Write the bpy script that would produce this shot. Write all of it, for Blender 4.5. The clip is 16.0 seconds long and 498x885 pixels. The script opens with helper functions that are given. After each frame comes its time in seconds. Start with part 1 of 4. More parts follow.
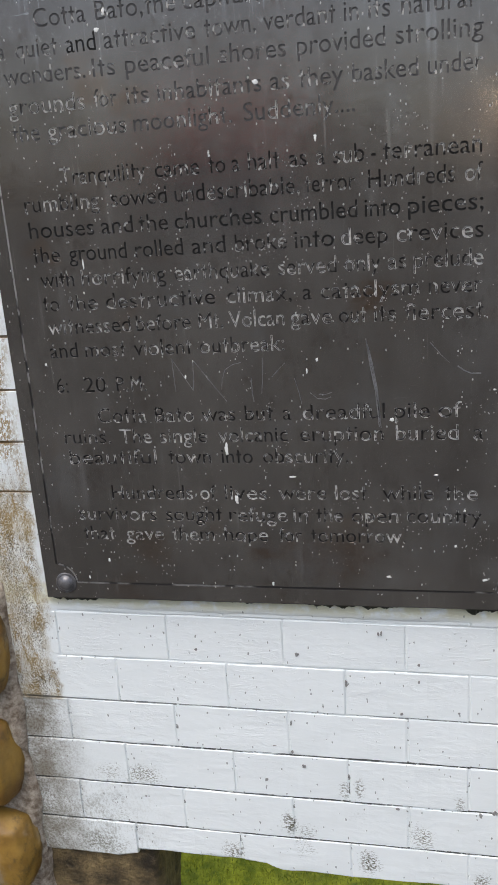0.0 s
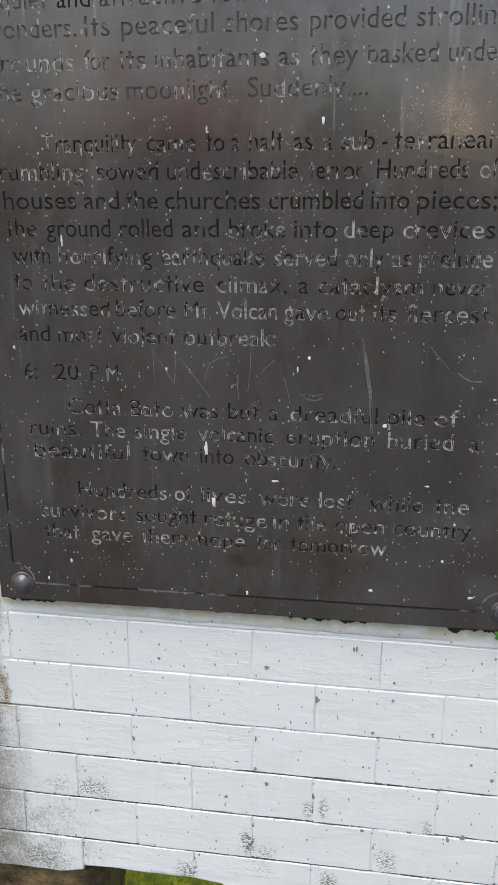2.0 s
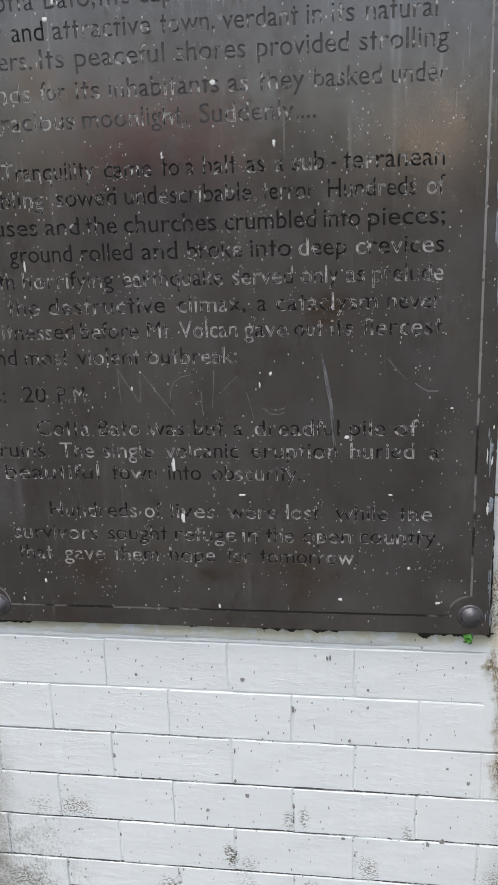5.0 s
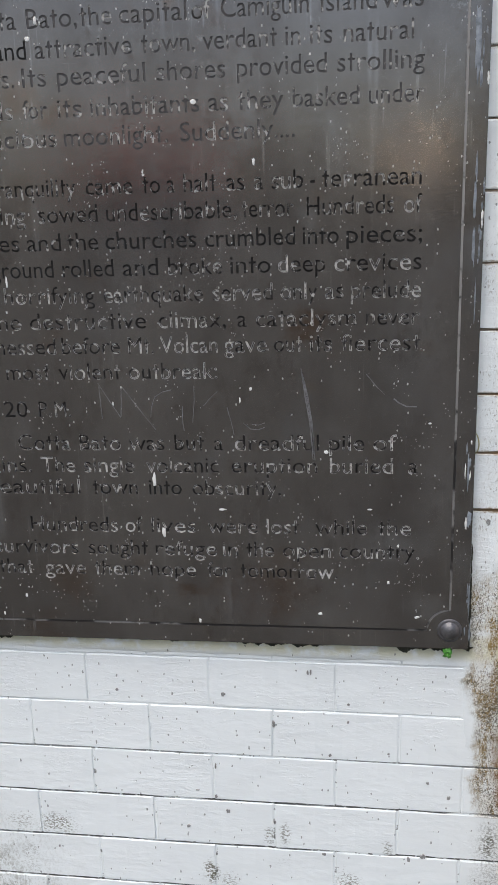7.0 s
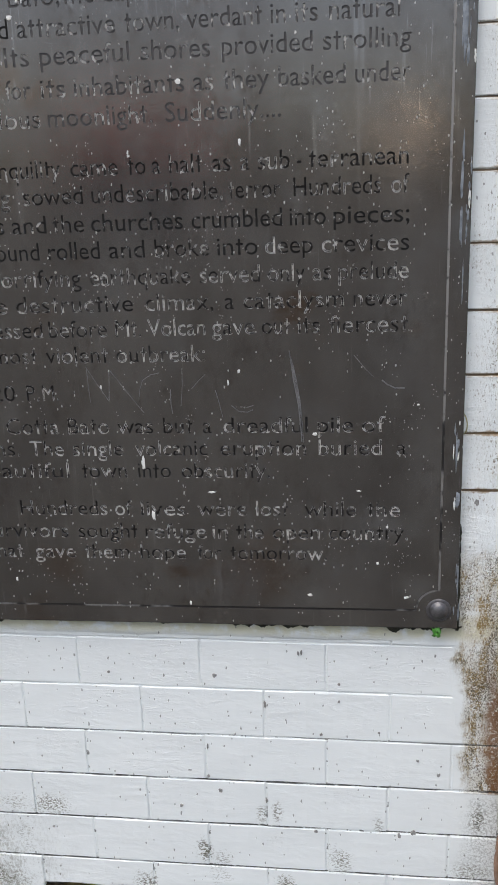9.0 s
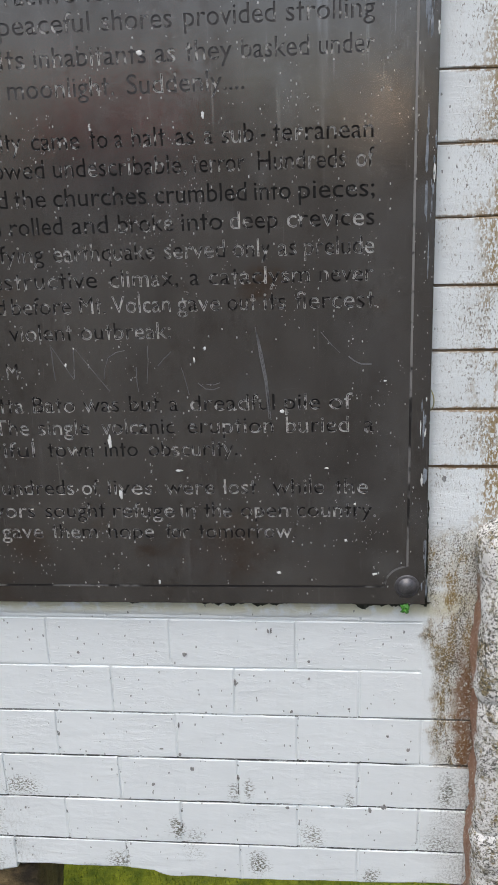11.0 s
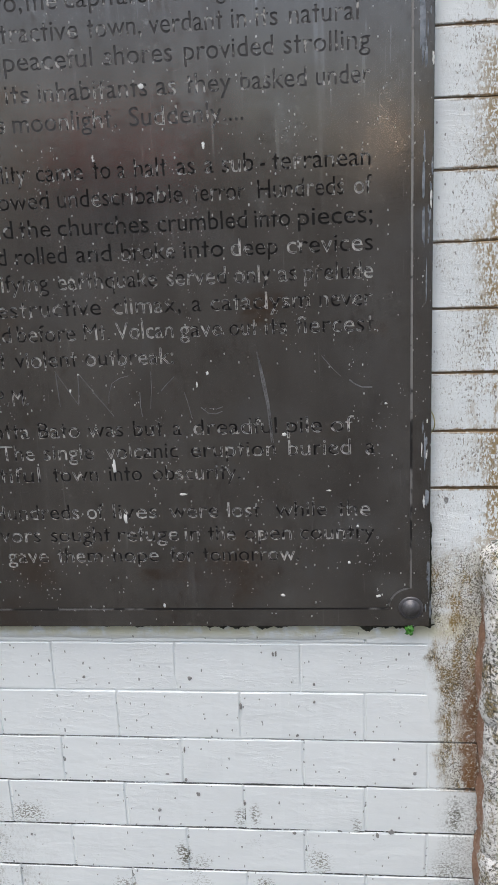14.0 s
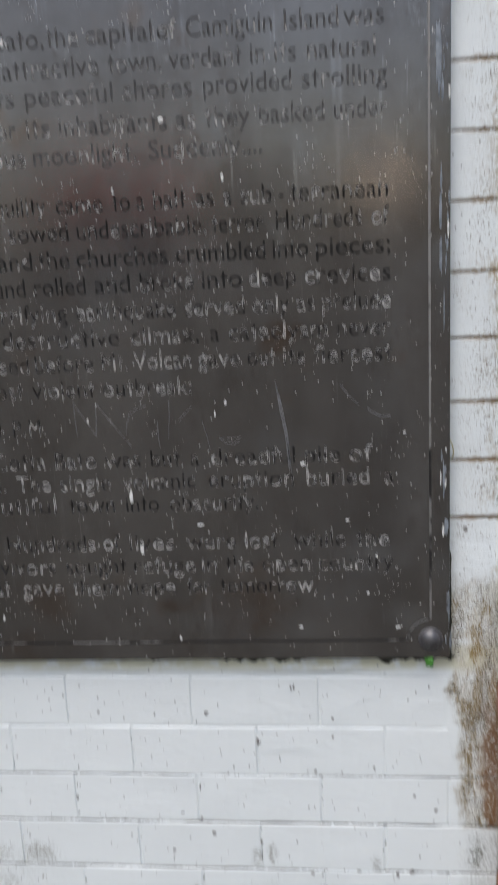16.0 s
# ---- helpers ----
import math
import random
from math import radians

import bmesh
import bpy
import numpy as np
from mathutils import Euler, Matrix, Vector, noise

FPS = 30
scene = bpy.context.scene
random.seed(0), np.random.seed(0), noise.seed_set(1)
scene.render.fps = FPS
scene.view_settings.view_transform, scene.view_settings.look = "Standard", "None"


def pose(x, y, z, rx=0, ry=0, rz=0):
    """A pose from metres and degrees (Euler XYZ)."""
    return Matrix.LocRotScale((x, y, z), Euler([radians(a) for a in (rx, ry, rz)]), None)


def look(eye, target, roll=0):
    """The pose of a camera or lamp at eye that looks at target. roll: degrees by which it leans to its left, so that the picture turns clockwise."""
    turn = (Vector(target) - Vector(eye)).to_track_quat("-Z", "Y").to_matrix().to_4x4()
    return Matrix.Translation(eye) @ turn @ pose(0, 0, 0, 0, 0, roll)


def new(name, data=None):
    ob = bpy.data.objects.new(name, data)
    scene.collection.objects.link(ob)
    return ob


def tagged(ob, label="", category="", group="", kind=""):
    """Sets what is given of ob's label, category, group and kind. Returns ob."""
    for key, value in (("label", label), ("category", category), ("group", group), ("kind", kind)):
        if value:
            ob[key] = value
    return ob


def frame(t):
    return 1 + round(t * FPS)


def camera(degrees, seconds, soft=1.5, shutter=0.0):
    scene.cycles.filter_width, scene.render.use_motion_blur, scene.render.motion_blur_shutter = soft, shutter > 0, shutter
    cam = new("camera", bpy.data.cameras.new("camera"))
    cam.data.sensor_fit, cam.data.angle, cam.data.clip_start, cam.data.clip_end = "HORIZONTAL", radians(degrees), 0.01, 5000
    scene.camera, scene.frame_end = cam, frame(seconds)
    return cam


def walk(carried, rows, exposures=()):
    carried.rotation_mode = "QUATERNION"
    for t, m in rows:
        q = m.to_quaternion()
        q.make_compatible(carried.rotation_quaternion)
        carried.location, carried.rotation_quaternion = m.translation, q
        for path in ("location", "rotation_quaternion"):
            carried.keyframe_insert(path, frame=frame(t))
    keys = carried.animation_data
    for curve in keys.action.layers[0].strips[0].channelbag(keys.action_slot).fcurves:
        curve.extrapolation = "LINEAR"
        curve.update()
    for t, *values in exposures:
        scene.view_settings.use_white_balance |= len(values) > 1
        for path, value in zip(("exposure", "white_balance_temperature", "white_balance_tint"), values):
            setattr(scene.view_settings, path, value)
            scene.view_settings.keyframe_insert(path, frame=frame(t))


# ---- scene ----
cam = camera(31.95, 16.0, soft=0.8, shutter=0.3)
# seconds, place in metres, turn in degrees
PATH = [
    (0.0, 0.2530, -1.2544, 0.6959, 73.048, 3.850, 11.709),
    (0.3, 0.2203, -1.2412, 0.6803, 74.028, 4.125, 10.810),
    (0.5, 0.1941, -1.2377, 0.6825, 74.943, 2.327, 10.620),
    (1.0, 0.1528, -1.1885, 0.6983, 73.933, 0.200, 10.361),
    (1.5, 0.1668, -1.1791, 0.6871, 72.494, 1.036, 8.246),
    (2.0, 0.1743, -1.1853, 0.6848, 72.450, -0.022, 8.656),
    (2.5, 0.1881, -1.1899, 0.6804, 72.496, 0.955, 8.381),
    (3.0, 0.1942, -1.1893, 0.6829, 72.356, 1.355, 8.013),
    (3.5, 0.2071, -1.2046, 0.6832, 73.694, 2.025, 7.600),
    (4.0, 0.2099, -1.2012, 0.6876, 73.321, 1.698, 7.878),
    (6.5, 0.2227, -1.2140, 0.6881, 74.409, 1.629, 6.777),
    (7.0, 0.2270, -1.2119, 0.6895, 74.579, 1.395, 6.826),
    (7.5, 0.2326, -1.2109, 0.6919, 74.838, 1.723, 6.625),
    (8.0, 0.2282, -1.2157, 0.6904, 74.951, 1.270, 6.233),
    (8.5, 0.2307, -1.2155, 0.6932, 74.596, 1.664, 5.701),
    (9.0, 0.2321, -1.2097, 0.6923, 73.259, 1.713, 6.213),
    (9.5, 0.2372, -1.1990, 0.6874, 71.941, 2.378, 5.606),
    (9.7, 0.2417, -1.1989, 0.6832, 71.890, 2.465, 4.528),
    (11.8, 0.2485, -1.2113, 0.6796, 72.888, 1.484, 4.987),
    (12.0, 0.2454, -1.2130, 0.6777, 73.157, 1.748, 4.905),
    (12.5, 0.2481, -1.2151, 0.6791, 73.441, 2.211, 4.827),
    (13.0, 0.2485, -1.2128, 0.6813, 73.592, 1.907, 5.070),
    (13.5, 0.2583, -1.2141, 0.6825, 73.876, 2.308, 5.368),
    (14.0, 0.2558, -1.2173, 0.6800, 73.930, 2.345, 5.070),
    (14.5, 0.2456, -1.2089, 0.6840, 73.466, 1.691, 5.498),
    (15.0, 0.2374, -1.2046, 0.6806, 73.435, 1.575, 5.433),
    (15.5, 0.2361, -1.2072, 0.6794, 73.471, 1.212, 5.731),
    (15.9, 0.2485, -1.2099, 0.6736, 74.077, 2.378, 5.762),
    (16.0, 0.2257, -1.2196, 0.6681, 76.450, 2.549, 4.832),
]
walk(cam, [(t, pose(x, y, z, rx, ry, rz)) for t, x, y, z, rx, ry, rz in PATH],
     exposures=((0, 0.58), (3, 0.56), (6.5, 0.56), (8.5, 0.53), (9.5, 0.48), (12, 0.45), (16, 0.43)))

# ---- daylight under a bright overcast sky ----
world = bpy.data.worlds.new("sky")
scene.world = world
world.use_nodes = True
wn = world.node_tree
sky = wn.nodes.new("ShaderNodeTexSky")
sky.sky_type, sky.sun_disc = "NISHITA", False
sky.sun_elevation, sky.sun_rotation = radians(63), radians(200)
sky.air_density, sky.dust_density = 1.0, 4.0
wn.links.new(sky.outputs[0], wn.nodes["Background"].inputs[0])
wn.nodes["Background"].inputs[1].default_value = 0.12
sun = new("sun", bpy.data.lights.new("sun", "SUN"))
sun.data.energy, sun.data.angle, sun.data.color = 1.35, radians(60), (1.0, 1.0, 0.98)
sun.matrix_world = look((-1.2, -3.4, 7), (0, 0, 0))


# ---- node helpers ----
class Nodes:
    """A material under construction: short names for the nodes it uses."""

    def __init__(self, name):
        self.mat = bpy.data.materials.new(name)
        self.mat.use_nodes = True
        self.tree = self.mat.node_tree
        self.bsdf = self.tree.nodes["Principled BSDF"]
        geo = self.tree.nodes.new("ShaderNodeNewGeometry")
        self.place = geo.outputs["Position"]
        parts = self.tree.nodes.new("ShaderNodeSeparateXYZ")
        self.tree.links.new(self.place, parts.inputs[0])
        self.x, self.y, self.z = parts.outputs

    def put(self, socket, value):
        if isinstance(value, bpy.types.NodeSocket):
            self.tree.links.new(value, socket)
        elif isinstance(value, (tuple, list)) and len(value) == 3 and len(socket.default_value) == 4:
            socket.default_value = (*value, 1)
        else:
            socket.default_value = value

    def stretch(self, sx, sy, sz, shift=(0, 0, 0), turn=0.0):
        n = self.tree.nodes.new("ShaderNodeMapping")
        self.put(n.inputs["Vector"], self.place)
        n.inputs["Scale"].default_value = (sx, sy, sz)
        n.inputs["Location"].default_value = shift
        n.inputs["Rotation"].default_value = (0, radians(turn), 0)
        return n.outputs[0]

    def noise(self, scale, detail=4, rough=0.6, vec=None, twist=0.0):
        n = self.tree.nodes.new("ShaderNodeTexNoise")
        self.put(n.inputs["Vector"], vec or self.place)
        self.put(n.inputs["Scale"], scale)
        self.put(n.inputs["Detail"], detail)
        self.put(n.inputs["Roughness"], rough)
        self.put(n.inputs["Distortion"], twist)
        return n.outputs[0]

    def cells(self, scale, vec=None):
        """Distance to the nearest of scattered points, and a number of its own for each point."""
        n = self.tree.nodes.new("ShaderNodeTexVoronoi")
        self.put(n.inputs["Vector"], vec or self.place)
        self.put(n.inputs["Scale"], scale)
        one = self.tree.nodes.new("ShaderNodeSeparateColor")
        self.put(one.inputs[0], n.outputs["Color"])
        return n.outputs["Distance"], one.outputs[0]

    def sum(self, op, a, b=0.0):
        n = self.tree.nodes.new("ShaderNodeMath")
        n.operation = op
        self.put(n.inputs[0], a)
        self.put(n.inputs[1], b)
        return n.outputs[0]

    def mul(self, *values):
        out = values[0]
        for v in values[1:]:
            out = self.sum("MULTIPLY", out, v)
        return out

    def step(self, value, low, high, to0=0.0, to1=1.0):
        """Smooth ramp of value from to0 at low to to1 at high (low may exceed high)."""
        n = self.tree.nodes.new("ShaderNodeMapRange")
        n.interpolation_type = "SMOOTHSTEP"
        if low > high:
            low, high, to0, to1 = high, low, to1, to0
        for key, v in zip(("Value", "From Min", "From Max", "To Min", "To Max"), (value, low, high, to0, to1)):
            self.put(n.inputs[key], v)
        return n.outputs[0]

    def mix(self, share, a, b):
        n = self.tree.nodes.new("ShaderNodeMix")
        n.data_type = "RGBA"
        self.put(n.inputs[0], share)
        self.put(n.inputs[6], a)
        self.put(n.inputs[7], b)
        return n.outputs[2]

    def bump(self, height, distance, strength=1.0):
        n = self.tree.nodes.new("ShaderNodeBump")
        self.put(n.inputs["Height"], height)
        n.inputs["Distance"].default_value, n.inputs["Strength"].default_value = distance, strength
        self.put(self.bsdf.inputs["Normal"], n.outputs[0])

    def done(self, colour, rough, metal=0.0, spec=0.5):
        self.put(self.bsdf.inputs["Base Color"], colour)
        self.put(self.bsdf.inputs["Roughness"], rough)
        self.put(self.bsdf.inputs["Metallic"], metal)
        self.put(self.bsdf.inputs["Specular IOR Level"], spec)
        return self.mat


# ---- materials ----
# heights of the bed joints in the pier beside the plaque
PIER_JOINTS = [0.0872 * k - drop for k, drop in enumerate((0, 0, 0.004, 0.007, 0.0086, 0.0112, 0.0086, 0.0057, 0, -0.001, 0, 0, 0, 0, 0, 0))]


def white_paint(name, joint=False):
    """Brushed white masonry paint with chips, mould and rusty algae along both ends of the wall."""
    n = Nodes(name)
    tone = n.mix(n.noise(3.0, 5), (0.69, 0.735, 0.748), (0.78, 0.822, 0.832))
    # thin yellowish film just under the plaque
    film = n.mul(n.step(n.z, 0.004, 0.024), n.step(n.z, 0.06, 0.045), n.step(n.noise(30, 4), 0.30, 0.55), 0.8)
    tone = n.mix(film, tone, (0.58, 0.56, 0.38))
    # chips through the paint
    far = n.noise(210, 3, 0.7)
    where = n.noise(5, 2)
    d, own = n.cells(70, n.stretch(1.25, 1.0, 0.62, turn=32))
    chip = n.mul(n.step(n.sum("ADD", d, n.mul(far, 0.45)), 0.36, 0.32), n.step(n.sum("ADD", own, n.mul(where, 0.35)), 1.02, 1.03))
    d2, own2 = n.cells(120, n.stretch(1.2, 1.0, 0.7, (3, 0, 1), 24))
    chip2 = n.mul(n.step(n.sum("ADD", d2, n.mul(far, 0.5)), 0.44, 0.38), n.step(n.sum("ADD", own2, n.mul(where, 0.3)), 1.00, 1.01))
    d3, own3 = n.cells(26, n.stretch(1.1, 1.0, 0.75, (1, 0, 6), 40))
    chip3 = n.mul(n.step(n.sum("ADD", d3, n.mul(far, 0.2)), 0.19, 0.165), n.step(own3, 0.93, 0.94))
    chip = n.sum("MAXIMUM", n.sum("MAXIMUM", chip, chip2), chip3)
    tone = n.mix(n.mul(chip, 0.75), tone, (0.16, 0.165, 0.165))
    # mould: clusters of small dark dots on the lower courses
    ragged = n.mul(n.sum("SUBTRACT", n.noise(45, 4, 0.7), 0.5), 1.5)
    patch = n.mul(n.step(n.noise(11, 2, vec=n.stretch(1, 1, 0.8, (5.3, 0, 2.2))), 0.60, 0.72), n.step(n.z, -0.27, -0.40), 0.45)
    for a, b, w, h, share in ((-0.274, -0.327, 0.046, 0.026, 0.85), (-0.115, -0.478, 0.026, 0.026, 0.9), (-0.008, -0.405, 0.017, 0.030, 1.0),
                              (0.021, -0.421, 0.020, 0.024, 0.6), (0.131, -0.474, 0.023, 0.032, 1.0), (0.222, -0.412, 0.026, 0.028, 0.8),
                              (0.092, -0.326, 0.012, 0.024, 0.8), (0.117, -0.322, 0.012, 0.026, 0.8), (0.446, -0.316, 0.017, 0.034, 0.95),
                              (0.437, -0.419, 0.040, 0.022, 0.8), (0.324, -0.492, 0.020, 0.022, 0.9), (-0.375, -0.485, 0.060, 0.030, 0.8),
                              (-0.335, -0.325, 0.030, 0.022, 0.6), (0.285, -0.335, 0.010, 0.020, 0.7)):
        du, dv = n.mul(n.sum("SUBTRACT", n.x, a), 1 / w), n.mul(n.sum("SUBTRACT", n.z, b), 1 / h)
        away = n.sum("ADD", n.sum("SQRT", n.sum("ADD", n.mul(du, du), n.mul(dv, dv))), ragged)
        patch = n.sum("MAXIMUM", patch, n.mul(n.step(away, 1.25, 0.25), share))
    dots = n.step(n.sum("ADD", n.noise(330, 3, 0.7, vec=n.stretch(0.6, 1, 1.1)), n.mul(patch, 0.10)), 0.56, 0.63)
    tone = n.mix(n.mul(patch, dots, 0.95), tone, n.mix(n.noise(60, 2), (0.06, 0.06, 0.045), (0.16, 0.15, 0.10)))
    wob = n.mul(n.sum("SUBTRACT", n.noise(14, 5), 0.5), 0.10)
    xr = n.sum("ADD", n.x, wob)
    speck = n.noise(260, 3, 0.7, n.stretch(1, 1, 0.55))
    # algae at the two ends, strongest between the plaque's foot and the third course
    right = n.mul(n.step(n.sum("ADD", xr, n.step(n.z, 0.01, 0.05, 0.0, 0.026)), 0.404, 0.428), n.step(n.sum("ADD", n.z, wob), 0.17, 0.12), n.step(n.z, -0.268, -0.262))
    left = n.mul(n.step(xr, -0.405, -0.43), n.step(n.sum("ADD", n.z, wob), 0.27, 0.17), n.step(n.z, -0.182, -0.176))
    both = n.sum("MAXIMUM", right, left)
    tone = n.mix(n.mul(both, n.step(n.noise(45, 5, 0.7), 0.34, 0.60), 0.62), tone, (0.50, 0.47, 0.38))
    ochre = n.step(n.noise(34, 5, 0.75, n.stretch(1, 1, 0.3)), 0.47, 0.56)
    tone = n.mix(n.mul(both, ochre, n.step(n.noise(300, 4, 0.75), 0.40, 0.48), 0.9), tone, (0.23, 0.145, 0.022))
    tone = n.mix(n.mul(both, n.step(n.sum("ADD", n.noise(430, 4, 0.85, n.stretch(1, 1, 0.7)), n.mul(n.sum("SUBTRACT", n.noise(25, 3, 0.6, n.stretch(1, 1, 0.35)), 0.5), 0.35)), 0.515, 0.55), 0.94), tone, (0.060, 0.048, 0.026))
    tone = n.mix(n.mul(both, n.step(n.noise(400, 4, 0.75, n.stretch(1, 1, 0.8, (5, 0, 5))), 0.55, 0.585), 0.92), tone, (0.74, 0.735, 0.71))
    tone = n.mix(n.mul(left, n.step(n.noise(24, 5, 0.7, n.stretch(1, 1, 0.5)), 0.42, 0.56), n.step(n.noise(280, 3, 0.7), 0.36, 0.52), 0.45), tone, (0.25, 0.175, 0.05))
    rust = n.mul(n.step(xr, 0.442, 0.462), n.step(n.sum("ADD", n.z, n.mul(wob, 1.5)), 0.0, -0.10), n.step(n.z, -0.268, -0.262), n.step(n.noise(150, 5, 0.75), 0.38, 0.50))
    tone = n.mix(n.mul(rust, 0.85), tone, (0.18, 0.080, 0.024))
    # grime on the lowest courses beside the rubble pillar
    film = n.mul(n.step(xr, -0.37, -0.47), n.step(n.z, -0.168, -0.176), n.step(n.noise(16, 5, 0.75), 0.25, 0.62))
    tone = n.mix(n.mul(film, 0.86), tone, (0.16, 0.142, 0.105))
    low = n.mul(n.step(xr, -0.36, -0.47), n.step(n.z, -0.16, -0.20), n.step(n.noise(240, 5, 0.8), 0.44, 0.60))
    tone = n.mix(n.mul(low, 0.8), tone, (0.12, 0.095, 0.065))
    lowr = n.mul(n.step(xr, 0.41, 0.45), n.step(n.z, -0.26, -0.29), n.step(n.noise(260, 5, 0.8), 0.47, 0.57))
    tone = n.mix(n.mul(lowr, 0.5), tone, (0.13, 0.145, 0.14))
    foot = n.mul(n.step(xr, -0.20, -0.40), n.step(n.z, -0.26, -0.46), n.step(n.sum("ADD", n.noise(200, 5, 0.85, n.stretch(1, 1, 0.7)), n.mul(n.sum("SUBTRACT", n.noise(18, 4), 0.5), 0.5)), 0.46, 0.64))
    tone = n.mix(n.mul(foot, 0.66), tone, (0.17, 0.165, 0.125))
    # weather streaks on the piers beside the plaque
    pier = n.mul(n.step(n.z, 0.12, 0.20), n.sum("MAXIMUM", n.step(xr, 0.385, 0.44), n.step(xr, -0.41, -0.44)))
    tone = n.mix(n.mul(pier, n.step(n.sum("ADD", n.noise(330, 5, 0.8, n.stretch(1, 1, 0.5)), n.mul(n.sum("SUBTRACT", n.noise(12, 3), 0.5), 0.34)), 0.58, 0.61), 0.80), tone, (0.13, 0.105, 0.065))
    ochre2 = n.step(n.noise(18, 5, 0.7, n.stretch(1, 1, 0.4, (1, 0, 4))), 0.44, 0.54)
    tone = n.mix(n.mul(pier, ochre2, n.sum("MAXIMUM", n.step(xr, 0.435, 0.48, 0.10, 1.0), n.step(xr, -0.40, -0.44)), n.step(speck, 0.44, 0.52), 0.88), tone, (0.25, 0.16, 0.04))
    bleed = n.sum("MULTIPLY", n.sum("SUBTRACT", 0.5, n.sum("ABSOLUTE", n.sum("SUBTRACT", n.sum("FRACT", n.sum("ADD", n.sum("DIVIDE", n.z, 0.0872), 0.48)), 0.5))), 0.0872)
    near = n.sum("ABSOLUTE", n.sum("SUBTRACT", n.z, PIER_JOINTS[0]))
    for z in PIER_JOINTS[1:]:
        near = n.sum("MINIMUM", near, n.sum("ABSOLUTE", n.sum("SUBTRACT", n.z, z)))
    bleed = n.sum("ADD", n.mul(near, n.step(n.x, -0.01, 0.0)), n.mul(bleed, n.step(n.x, 0.0, -0.01)))
    bleed = n.mul(pier, n.step(n.z, 0.20, 0.23), n.step(n.sum("ADD", bleed, n.mul(n.sum("SUBTRACT", n.noise(60, 4, 0.7), 0.5), 0.014)), 0.0048, 0.0016), n.step(n.noise(170, 3, 0.7), 0.36, 0.46))
    tone = n.mix(n.mul(bleed, 0.85), tone, (0.24, 0.15, 0.06))
    if joint:
        # open joints, black where the paint has split, rusty on the piers
        row = n.sum("FRACT", n.sum("DIVIDE", n.z, 0.0872))
        bed = n.step(n.sum("ABSOLUTE", n.sum("SUBTRACT", row, 0.5)), 0.47, 0.48)
        split = n.step(n.noise(8, 3, vec=n.stretch(0.8, 1, 9, (2, 0, 7))), 0.39, 0.48)
        split = n.mul(n.sum("MAXIMUM", n.mul(split, bed), n.step(n.noise(75, 3), 0.56, 0.62, 0, 0.8)), n.step(n.z, -0.13, -0.20, 0.12, 1.0))
        split = n.mul(split, n.step(n.noise(190, 3), 0.30, 0.46))
        tone = n.mix(n.mul(split, 0.95), tone, (0.03, 0.03, 0.028))
        tone = n.mix(n.mul(n.step(n.z, 0.10, 0.14), 0.9), tone, (0.11, 0.068, 0.028))
    brush = n.mul(n.noise(70, 4, 0.6, n.stretch(0.45, 1, 1.3), 0.4), n.step(n.noise(7, 2), 0.35, 0.65, 0.12, 0.6))
    grit = n.mul(n.noise(240, 4, 0.75, n.stretch(1, 1, 0.5)), n.sum("MAXIMUM", pier, both), 0.7)
    drag = n.mul(n.step(n.noise(60, 4, 0.55, n.stretch(0.55, 1, 2.0, (2, 0, 1)), 1.6), 0.50, 0.60), n.step(n.noise(9, 3, vec=n.stretch(1, 1, 1, (0, 0, 5))), 0.42, 0.60), n.step(n.z, -0.35, -0.10, 0.15, 1.0))
    dabs = n.noise(24, 3, 0.5, n.stretch(0.6, 1, 1.3), 0.6)
    n.bump(n.sum("ADD", n.sum("ADD", brush, grit), n.sum("ADD", n.sum("ADD", n.mul(dabs, 0.7), n.mul(drag, 0.13)), n.mul(chip, -0.5))), 0.0027, 0.75)
    return n.done(tone, n.step(n.noise(30), 0.2, 0.8, 0.45, 0.65))


